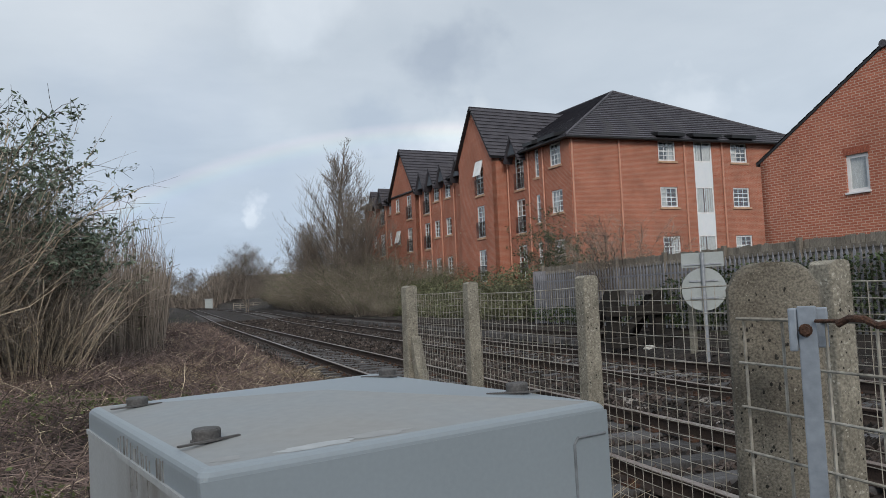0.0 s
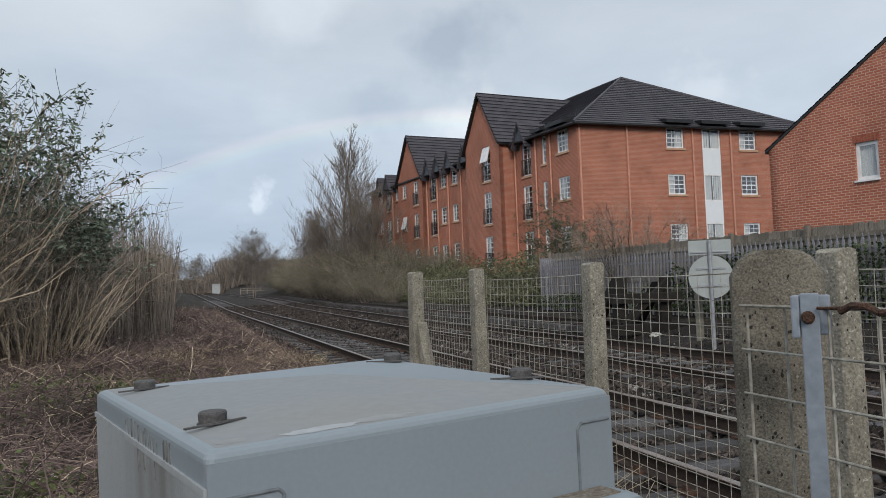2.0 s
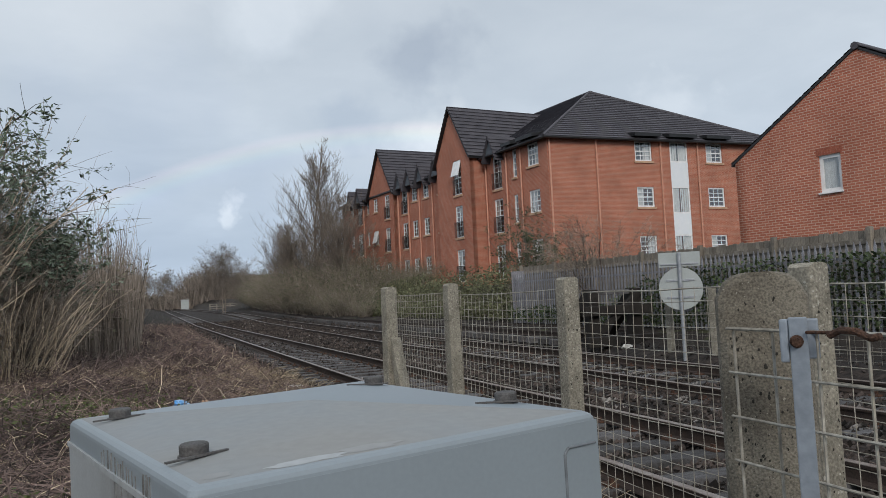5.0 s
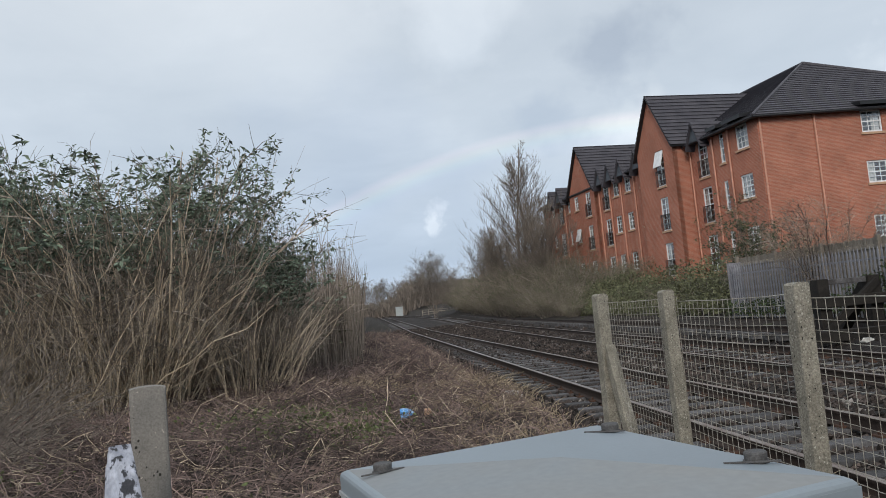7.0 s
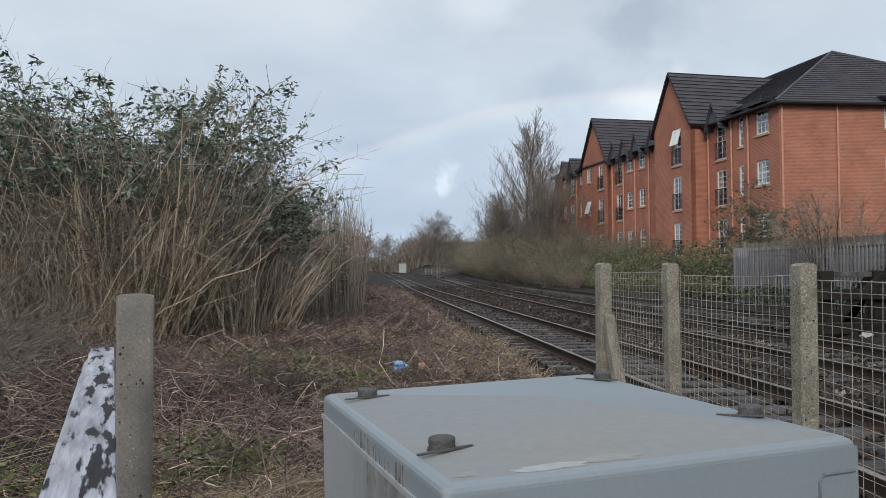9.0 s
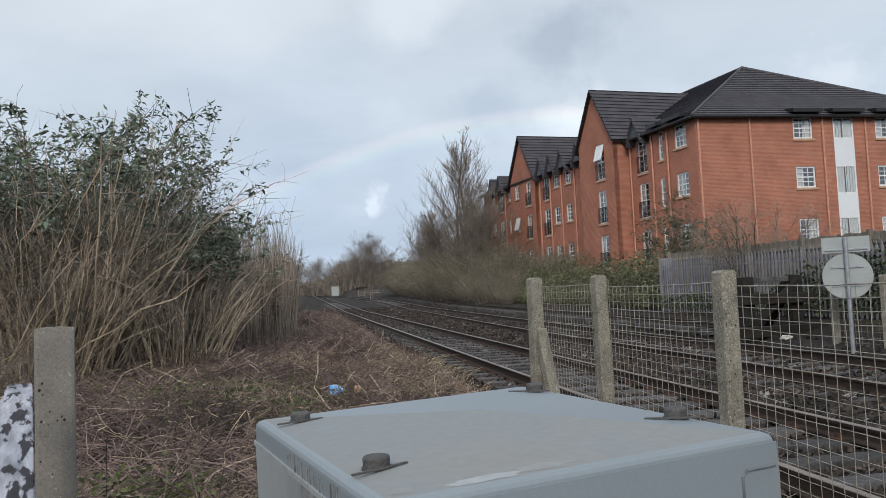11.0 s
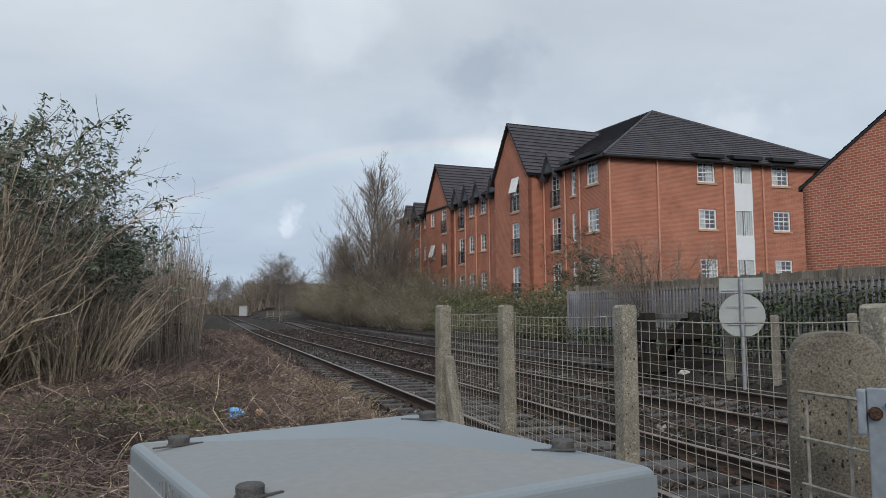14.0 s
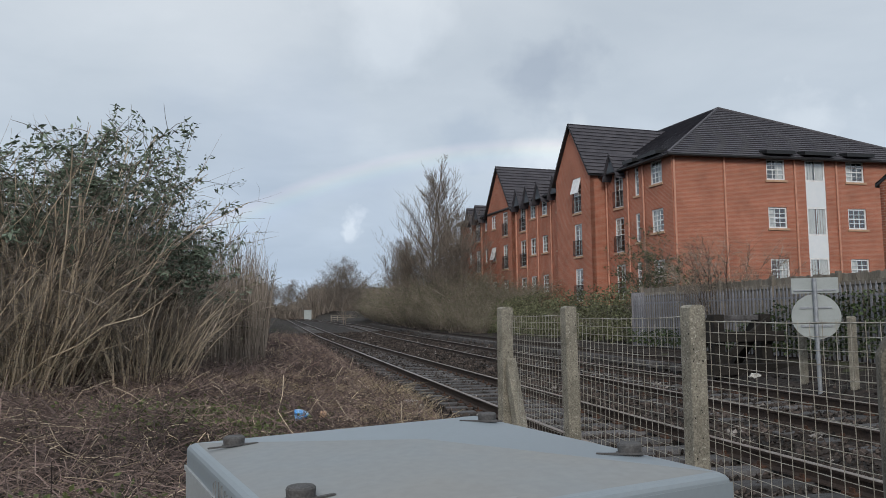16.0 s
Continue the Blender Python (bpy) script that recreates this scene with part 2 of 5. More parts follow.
# nearly black: shade in the gaps between stones is part of this colour
BALLAST = material("ballast bed", (0.034, 0.025, 0.021), (0.010, 0.008, 0.0075), scale=2.2, rough=0.95, grain=9, bump=1.0, fine=0.4, dist=0.05)
STONE = material("ballast stone", (0.072, 0.057, 0.051), (0.024, 0.0195, 0.0175), scale=1.1, rough=0.92, island=0.85, bump=0.2, spots=(0.22, 0.205, 0.195), spot_scale=2.2, spot_at=0.65)
SOIL = material("soil and leaf litter", (0.034, 0.025, 0.020), (0.016, 0.0125, 0.0105), scale=1.3, rough=0.97, grain=30, bump=1.0, fine=0.32, spots=(0.05, 0.056, 0.024), spot_scale=0.8, spot_at=0.62, dist=0.04)
CONCRETE = material("weathered concrete", (0.285, 0.265, 0.218), (0.165, 0.152, 0.124), scale=7, rough=0.93, grain=95, bump=0.7, spots=(0.42, 0.40, 0.35), spot_scale=75, spot_at=0.64, fine=0.2, dist=0.006)
CONCRETE_GREY = material("grey concrete", (0.250, 0.230, 0.205), (0.165, 0.155, 0.142), scale=5, rough=0.93, grain=190, bump=0.12, spots=(0.42, 0.37, 0.32), spot_scale=85, spot_at=0.685, fine=0.1, dist=0.003)
GATE_CONCRETE = material("stained gate post concrete", (0.235, 0.215, 0.175), (0.105, 0.092, 0.073), scale=4.5, rough=0.95, grain=230, bump=0.35, spots=(0.33, 0.31, 0.265), spot_scale=120, spot_at=0.68, fine=0.22, dist=0.003)
HAZE_DUST = material("pale dusty patch", (0.290, 0.298, 0.302), (0.272, 0.280, 0.284), scale=18, rough=0.7, bump=0.0, fine=0.03)
STREAK = material("dark grime streak", (0.165, 0.162, 0.155), (0.21, 0.225, 0.235), scale=60, rough=0.85, bump=0.0)
HOLE = material("pit in concrete", (0.03, 0.028, 0.024), rough=1.0, bump=0.0)
SEAM = material("pressed paint seam", (0.185, 0.21, 0.235), (0.14, 0.155, 0.17), scale=30, rough=0.6, bump=0.0)
PAINT = material("grey painted steel", (0.258, 0.300, 0.335), (0.24, 0.28, 0.312), scale=2.2, rough=0.48, bump=0.03, grain=160, fine=0.014, spec=0.35, dist=0.002)
WORN = material("worn pale grey paint", (0.375, 0.395, 0.408), (0.345, 0.368, 0.385), scale=20, rough=0.6, bump=0.0, fine=0.05)
DUST = material("grimy grey top", (0.272, 0.276, 0.272), (0.258, 0.280, 0.295), scale=4, rough=0.7, bump=0.04, grain=70, fine=0.022, spec=0.3, dist=0.003)
GRIME = material("brown grime", (0.16, 0.13, 0.10), (0.22, 0.20, 0.17), scale=22, rough=0.9, bump=0.1, stretch=(3, 3, 0.5))
CAP = material("dark grey bolt cap", (0.095, 0.092, 0.092), (0.065, 0.063, 0.063), scale=40, rough=0.75, bump=0.15, grain=300)
WHITEWOOD = material("peeling white paint", (0.43, 0.435, 0.485), (0.24, 0.25, 0.30), scale=26, rough=0.75, bump=0.5, grain=60, spots=(0.016, 0.014, 0.018), spot_scale=52, spot_at=0.545, stretch=(0.13, 1.1, 1), fine=0.16, spot_detail=7.0)
OLDWOOD = material("weathered fence timber", (0.275, 0.245, 0.205), (0.17, 0.15, 0.125), scale=3, rough=0.92, objects=0.22, grain=40, bump=0.4, stretch=(3, 3, 0.4))
PALE = material("palisade steel", (0.30, 0.30, 0.325), (0.21, 0.21, 0.23), scale=4, rough=0.6, metal=0.2, objects=0.14)
HEDGE = material("pale bare twigs", (0.30, 0.258, 0.218), (0.155, 0.128, 0.105), scale=0.5, rough=0.92, bump=0.0, island=0.6)
POST_STEEL = material("dull grey steel sheet", (0.20, 0.20, 0.225), (0.16, 0.16, 0.18), scale=4, rough=0.6, metal=0.2)
TAR = material("tarred timber", (0.013, 0.011, 0.010), (0.024, 0.021, 0.018), scale=6, rough=0.9)
SIGNBACK = material("grey sign back", (0.37, 0.40, 0.40), (0.33, 0.36, 0.36), rough=0.5, bump=0.03, fine=0.04)
STEM = material("dry tan stems", (0.60, 0.50, 0.375), (0.38, 0.31, 0.225), scale=1.1, rough=0.9, bump=0.0, island=0.45)
# the dark second tone puts the shade inside the bushes into the twigs
STEM_SHADED = material("grey brown twigs with bush shade", (0.31, 0.265, 0.22), (0.115, 0.095, 0.08), scale=1.0, rough=0.92, bump=0.0, island=0.55)
TWIG = material("bare branches", (0.215, 0.182, 0.155), (0.135, 0.113, 0.095), scale=0.6, rough=0.92, bump=0.0, island=0.35)
BRAMBLE = material("dead bramble stalks", (0.245, 0.180, 0.160), (0.055, 0.040, 0.038), scale=0.9, rough=0.9, bump=0.0, island=0.65)
STRAW = material("straw grass", (0.40, 0.325, 0.22), (0.235, 0.185, 0.125), scale=1.2, rough=0.9, bump=0.0, island=0.4)
LEAF = material("grey green leaves", (0.165, 0.208, 0.150), (0.082, 0.110, 0.076), scale=0.9, rough=0.6, bump=0.0, island=0.6)
IVY = material("ivy leaves", (0.055, 0.08, 0.03), (0.035, 0.052, 0.022), scale=0.8, rough=0.6, bump=0.0, island=0.5)
SCRUB = material("scrub leaves", (0.150, 0.158, 0.085), (0.095, 0.098, 0.055), scale=0.5, rough=0.8, bump=0.0, island=0.55)
MOSS = material("green weeds", (0.110, 0.132, 0.050), (0.072, 0.090, 0.036), scale=2, rough=0.85, bump=0.0, island=0.4)
BLUE = material("blue wrapper", (0.05, 0.26, 0.62), (0.30, 0.48, 0.68), scale=14, rough=0.35, bump=0.0)
PAPER = material("pale litter", (0.62, 0.61, 0.58), (0.40, 0.38, 0.35), scale=12, rough=0.8)
PLATE = material("grey name plate", (0.42, 0.44, 0.45), rough=0.4, bump=0.0, fine=0.02)
INK = material("dark ink", (0.035, 0.035, 0.04), rough=0.6, bump=0.0)


# ---- builders ----
def part(name, bm, mat, parent=None, label="", m=None, smooth=False):
    """Links a bmesh as one mesh object under a thing or a part."""
    me = bpy.data.meshes.new(name)
    bm.normal_update()
    bm.to_mesh(me)
    bm.free()
    me.materials.append(mat)
    if smooth:
        me.polygons.foreach_set("use_smooth", [True] * len(me.polygons))
    ob = new(name, me)
    if parent:
        ob.parent = parent
    if m is not None:
        ob.matrix_basis = m
    if label:
        ob["label"] = label
    return ob


def share(name, me, parent, m):
    ob = new(name, me)
    ob.parent = parent
    ob.matrix_basis = m
    return ob


def empty(name, m, label, category, group="", kind=""):
    ob = new(name)
    ob.empty_display_size = 0.1
    ob.matrix_basis = m
    return tagged(ob, label, category, group, kind)


def box(bm, x0, x1, y0, y1, z0, z1, m=None, bevel=0.0):
    made = bmesh.ops.create_cube(bm, size=1.0)["verts"]
    bmesh.ops.scale(bm, vec=(x1 - x0, y1 - y0, z1 - z0), verts=made)
    bmesh.ops.translate(bm, vec=((x0 + x1) / 2, (y0 + y1) / 2, (z0 + z1) / 2), verts=made)
    if bevel:
        edges = list({e for v in made for e in v.link_edges})
        got = bmesh.ops.bevel(bm, geom=edges, offset=bevel, segments=2, affect="EDGES", profile=0.6)
        made = list({v for f in got["faces"] for v in f.verts} | {v for v in made if v.is_valid})
    if m is not None:
        bmesh.ops.transform(bm, matrix=m, verts=made)
    return bm


def boxes(*specs, bevel=0.0):
    bm = bmesh.new()
    for s in specs:
        box(bm, *s, bevel=bevel)
    return bm


def rod(bm, a, b, r, n=8, r2=None):
    a, b = Vector(a), Vector(b)
    got = bmesh.ops.create_cone(bm, cap_ends=True, segments=n, radius1=r, radius2=r if r2 is None else r2, depth=(b - a).length)["verts"]
    turn = (b - a).to_track_quat("Z", "Y").to_matrix().to_4x4()
    bmesh.ops.transform(bm, matrix=Matrix.Translation((a + b) / 2) @ turn, verts=got)
    return bm


def mesh_object(name, verts, faces, mat, parent=None, smooth=False):
    me = bpy.data.meshes.new(name)
    me.from_pydata(verts, [], faces)
    me.materials.append(mat)
    if smooth:
        me.polygons.foreach_set("use_smooth", [True] * len(me.polygons))
    ob = new(name, me)
    if parent:
        ob.parent = parent
    return ob


def tubes(name, lines, mat, parent=None, sides=3):
    """One mesh of thin tapered tubes; each line is (points n x 3, radius at the foot, radius at the tip)."""
    vs, fs, base = [], [], 0
    ang = np.arange(sides) * 2 * np.pi / sides
    sizes = sorted({len(l[0]) for l in lines})
    for n in sizes:
        some = [l for l in lines if len(l[0]) == n]
        pts = np.array([np.asarray(l[0], float) for l in some])
        d = np.gradient(pts, axis=1)
        d /= np.linalg.norm(d, axis=2)[..., None] + 1e-9
        ref = np.where(np.abs(d[..., 2:3]) > 0.9, np.array([1.0, 0, 0]), np.array([0, 0, 1.0]))
        a = np.cross(d, ref)
        a /= np.linalg.norm(a, axis=2)[..., None] + 1e-9
        b = np.cross(d, a)
        r0, r1 = np.array([l[1] for l in some]), np.array([l[2] for l in some])
        t = np.linspace(0, 1, n)
        r = (r0[:, None] * (1 - t) + r1[:, None] * t)[:, :, None, None]
        ring = pts[:, :, None] + r * (np.cos(ang)[:, None] * a[:, :, None] + np.sin(ang)[:, None] * b[:, :, None])
        vs.append(ring.reshape(-1, 3))
        k = np.arange(sides)
        q = np.stack([k, (k + 1) % sides, (k + 1) % sides + sides, k + sides], 1)
        q = (q[None] + (np.arange(n - 1) * sides)[:, None, None]).reshape(-1, 4)
        q = (q[None] + (np.arange(len(some)) * n * sides)[:, None, None]).reshape(-1, 4) + base
        fs.append(q)
        base += len(some) * n * sides
    return mesh_object(name, np.concatenate(vs).tolist(), np.concatenate(fs).tolist(), mat, parent)


def leaves(name, places, size, mat, parent=None, rng=None, aspect=0.34, droop=0.3):
    """One mesh of small folded leaves, each of two faces, at the given places."""
    places = np.asarray(places, float)
    n = len(places)
    d = rng.normal(size=(n, 3))
    d[:, 2] = d[:, 2] * 0.6 - droop
    d /= np.linalg.norm(d, axis=1)[:, None]
    s = np.cross(d, rng.normal(size=(n, 3)))
    s /= np.linalg.norm(s, axis=1)[:, None]
    up = np.cross(s, d)
    ln = size * rng.uniform(0.6, 1.3, (n, 1))
    a, tip = places, places + d * ln
    mid = places + d * ln * 0.5
    l, r = mid + s * ln * aspect * 0.5 + up * ln * 0.06, mid - s * ln * aspect * 0.5 + up * ln * 0.06
    vs = np.stack([a, l, tip, r], 1).reshape(-1, 3)
    fs = [f for i in range(0, 4 * n, 4) for f in ((i, i + 1, i + 2), (i, i + 2, i + 3))]
    return mesh_object(name, vs.tolist(), fs, mat, parent)


# ---- ground ----


def rise(y):
    """The line climbs gently away from the crossing."""
    return 0.006 * max(0.0, y - 8.0) + 0.008 * max(0.0, min(y, 400.0) - 60.0)


def bend(y, side):
    """How far a track swings sideways from its line at that distance."""
    if side == 1:
        return -0.026 * max(0.0, y - 7.0)
    if side == 3:
        return 0.012 * max(0.0, y - 20.0)
    return -0.32 * smooth_step(10.0, 27.0, y) + 0.009 * max(0.0, y - 24.0) - 0.0006 * max(0.0, y - 80.0) ** 2


def smooth_step(a, b, x):
    t = min(1.0, max(0.0, (x - a) / (b - a)))
    return t * t * (3 - 2 * t)


def ground_z(x, y):
    xs = x - (bend(y, 1) * (1 - smooth_step(5.0, 6.5, x)) + bend(y, 2) * smooth_step(5.0, 6.5, x))
    left = -0.10 + 0.06 * max(0.0, 1.6 - x) if x > -9 else -0.10 + 0.06 * 10.6
    bed = -0.36
    z = left + (bed - left) * smooth_step(1.9, 2.9, xs)
    right = 0.5 * smooth_step(9.2, 12.4, xs) + 1.6 * smooth_step(12.6, 17.5, xs)
    if xs > 9.0:
        z = bed + 0.12 + right
    return z + rise(y) * (1.0 if y < 400 else 400.0 / y) + 0.03 * noise.noise((x * 0.7, y * 0.7, 0)) * (0.3 if 2.6 < xs < 9.5 else 1.4)


def sheet(xs, ys, height):
    vs = [(x, y, height(x, y)) for y in ys for x in xs]
    w = len(xs)
    fs = [(j * w + i, j * w + i + 1, (j + 1) * w + i + 1, (j + 1) * w + i) for j in range(len(ys) - 1) for i in range(w - 1)]
    return vs, fs


gx = [-2500, -900, -300, -100, -50, -25, -16, -12] + [-10 + 0.4 * i for i in range(80)] + [22.4, 25, 30, 40, 60, 110, 300, 900, 2500]
gy = [-900, -200, -60, -20, -8, -4] + [-2 + 0.5 * i for i in range(84)] + [41 + 2 * i for i in range(40)] + [125, 140, 170, 220, 300, 600, 1200, 3000]
ground = mesh_object("ground", *sheet(gx, gy, ground_z), SOIL, smooth=True)
tagged(ground, "brown soil with leaf litter and patches of weeds", "ground", kind="structure")

TRACKS = [("track_1", 4.18, 1, 0.0, 0.0, -8.0, 260.0), ("track_2", 7.62, 2, 0.03, 0.06, -8.0, 260.0), ("siding", 10.75, 3, 0.30, 0.0, 17.2, 110.0)]
HALF = 0.7525


def railpoints(x0, side, y0, y1):
    ys = list(np.arange(y0, min(y1, 120), 2.0)) + list(np.arange(120, y1 + 0.1, 10.0) if y1 > 120 else [y1])
    return [(x0 + bend(y, side), y) for y in ys]


def sweep(bm, pts, profile, z):
    """Runs a profile of (sideways, up) along points in the plan."""
    rings = []
    for x, y in pts:
        rings.append([bm.verts.new((x + px, y, z + pz + rise(y))) for px, pz in profile])
    n = len(profile)
    for a, b in zip(rings, rings[1:]):
        for k in range(n):
            bm.faces.new((a[k], a[(k + 1) % n], b[(k + 1) % n], b[k]))
    bm.faces.new(rings[0][::-1])
    bm.faces.new(rings[-1])
    return bm


WEB = [(-0.07, 0.0), (0.07, 0.0), (0.065, 0.014), (0.012, 0.03), (0.010, 0.118), (0.034, 0.126), (0.035, 0.148), (-0.035, 0.148), (-0.034, 0.126), (-0.010, 0.118), (-0.012, 0.03), (-0.065, 0.014)]
HEAD = [(-0.033, 0.1485), (0.033, 0.1485), (0.033, 0.153), (0.026, 0.157), (-0.026, 0.157), (-0.033, 0.153)]
RAIL_TOP_Z = -0.06
sleeper_mesh = None
for name, x0, side, dz, cant, y0, y1 in TRACKS:
    track = empty("railway_track", Matrix.Identity(4), "rusty steel railway track on weathered sleepers in brown ballast" if name != "siding" else "rusty disused siding track ending at a buffer stop", "railway track")
    zb = RAIL_TOP_Z - 0.157 + dz
    for sgn in (-1, 1):
        pts = railpoints(x0 + sgn * HALF, side, y0, y1)
        rail = part("rail", sweep(bmesh.new(), pts, WEB, zb + (cant if sgn > 0 else 0)), RAIL_SIDE, track)
        part("rail_head", sweep(bmesh.new(), pts, HEAD, zb + (cant if sgn > 0 else 0)), RAIL_TOP if name != "siding" else RAIL_SIDE, rail, "worn grey running surface")
    if sleeper_mesh is None:
        sb = boxes((-1.27, 1.27, -0.125, 0.125, -0.15, 0.0), bevel=0.012)
        me = bpy.data.meshes.new("sleeper")
        sb.to_mesh(me)
        sb.free()
        me.materials.append(SLEEPER)
        sleeper_mesh = me
        cb = boxes((-0.14, 0.14, -0.08, 0.08, -0.004, 0.02), (-0.10, -0.08, -0.03, 0.03, 0.018, 0.06), (0.08, 0.10, -0.03, 0.03, 0.018, 0.06), bevel=0.004)
        chair_mesh = bpy.data.meshes.new("rail_chair")
        cb.to_mesh(chair_mesh)
        cb.free()
        chair_mesh.materials.append(RUST)
    rng = random.Random(7 + side)
    y = y0 + 0.3
    while y < min(y1, 110.0):
        x = x0 + bend(y, side)
        tilt = math.degrees(math.atan2(cant, 2 * HALF))
        s = share("sleeper", sleeper_mesh, track, pose(x + rng.uniform(-0.03, 0.03), y, zb + cant / 2 - 0.003 + rise(y), 0, -tilt, rng.uniform(-1.2, 1.2)))
        if 1.0 < y < 24 and name != "siding":
            for sgn in (-1, 1):
                share("rail_chair", chair_mesh, s, pose(sgn * HALF, 0, 0.002))
        y += 0.68 + rng.uniform(-0.02, 0.02)

# ballast: a shallow heaped bed under the tracks and loose stones on it
def bed_z(x, y):
    xs = x - bend(y, 1 if x < 5.9 else 2)
    z = -0.31 + 0.058 * smooth_step(2.05, 2.8, xs) - 0.03 * smooth_step(5.5, 5.9, xs) + 0.05 * smooth_step(5.9, 6.4, xs) + 0.03 * smooth_step(7.2, 8.4, xs) - 0.10 * smooth_step(9.0, 9.5, xs)
    z += 0.30 * smooth_step(9.3, 10.2, xs)
    z -= 0.026 * smooth_step(2.75, 3.05, xs) * (1 - smooth_step(5.0, 5.4, xs))
    z += 0.03 * smooth_step(6.5, 6.8, xs) * (1 - smooth_step(8.4, 8.7, xs))
    return z + rise(y) + 0.022 * noise.noise((x * 2.1, y * 2.1, 3.0))


bx = [1.9 + 0.17 * i for i in range(61)]
bed = []
for j in range(96):
    bed.append(-6 + 0.7 * j if j < 70 else 43 + 7.5 * (j - 70))


def sway(x, y):
    t = smooth_step(5.0, 6.5, x)
    return x + bend(y, 1) * (1 - t) + bend(y, 2) * t


vs = [(sway(x, y), y, bed_z(sway(x, y), y)) for y in bed for x in bx]
w = len(bx)
fs = [(j * w + i, j * w + i + 1, (j + 1) * w + i + 1, (j + 1) * w + i) for j in range(len(bed) - 1) for i in range(w - 1)]
tagged(mesh_object("ballast_bed", vs, fs, BALLAST, smooth=True), "dark brown stone ballast bed under the tracks, with gap shade in its colour", "ballast", kind="structure")

rng = np.random.default_rng(5)
COUNT = 62000
oct_v = np.array([(1, 0, 0), (-1, 0, 0), (0, 1, 0), (0, -1, 0), (0, 0, 1), (0, 0, -1)], float)
oct_f = [(0, 2, 4), (2, 1, 4), (1, 3, 4), (3, 0, 4), (2, 0, 5), (1, 2, 5), (3, 1, 5), (0, 3, 5)]
vs, fs = [], []
for i in range(COUNT):
    y = 1.5 + 72.0 * rng.random() ** 2.0
    x = rng.uniform(2.35, 9.6 if rng.random() < 0.85 else 12.0)
    size = rng.uniform(0.016, 0.036) * (1 + y / 32)
    x = sway(x, y)
    v = oct_v * size * rng.uniform(0.6, 1.25, 3) + rng.normal(size=(6, 3)) * size * 0.22
    a = rng.uniform(0, 6.28)
    c, s = math.cos(a), math.sin(a)
    v = v @ np.array([[c, s, 0], [-s, c, 0.35], [0, -0.35, 1]])
    v += (x, y, bed_z(x, y) + size * 0.35)
    vs += v.tolist()
    fs += [(6 * i + p, 6 * i + q, 6 * i + r) for p, q, r in oct_f]
tagged(mesh_object("ballast_stones", vs, fs, STONE), "loose angular brown and grey ballast stones", "ballast", kind="stuff")


# ---- walls, windows and roofs of the buildings ----
def wall_mesh(length, z0, z1, holes, depth=0.14, peak=None, thick=0.3):
    """An upright wall in local x, z facing local -y, with rectangular openings and their reveals; peak: (x, z) of a gable on top."""
    bm = bmesh.new()
    uv = bm.loops.layers.uv.new("UVMap")
    xs = sorted({0.0, length, *[h[0] for h in holes], *[h[1] for h in holes]})
    zs = sorted({z0, z1, *[h[2] for h in holes], *[min(h[3], z1) for h in holes]})

    def face(pts):
        f = bm.faces.new([bm.verts.new(p) for p in pts])
        for l in f.loops:
            l[uv].uv = (l.vert.co.x + l.vert.co.y, l.vert.co.z)

    for a, b in zip(xs, xs[1:]):
        for c, d in zip(zs, zs[1:]):
            if any(h[0] <= a and b <= h[1] and h[2] <= c and d <= h[3] for h in holes):
                continue
            face([(a, 0, c), (b, 0, c), (b, 0, d), (a, 0, d)])
    for x0, x1, c, d in holes:
        d = min(d, z1)
        face([(x0, 0, c), (x0, 0, d), (x0, depth, d), (x0, depth, c)])
        face([(x1, 0, c), (x1, depth, c), (x1, depth, d), (x1, 0, d)])
        face([(x0, 0, c), (x0, depth, c), (x1, depth, c), (x1, 0, c)])
        face([(x0, 0, d), (x1, 0, d), (x1, depth, d), (x0, depth, d)])
    if peak:
        face([(0, 0, z1), (length, 0, z1), (peak[0], 0, peak[1])])
        face([(0, thick, z1), (peak[0], thick, peak[1]), (length, thick, z1)])
    face([(0, 0, z0), (0, 0, z1), (0, thick, z1), (0, thick, z0)])
    face([(length, 0, z0), (length, thick, z0), (length, thick, z1), (length, 0, z1)])
    return bm


def wall_frame(p, q):
    """The pose whose local x runs from p to q in the plan and whose -y faces to the right of that way."""
    a = math.degrees(math.atan2(q[1] - p[1], q[0] - p[0]))
    return pose(p[0], p[1], 0, 0, 0, a), math.hypot(q[0] - p[0], q[1] - p[1])


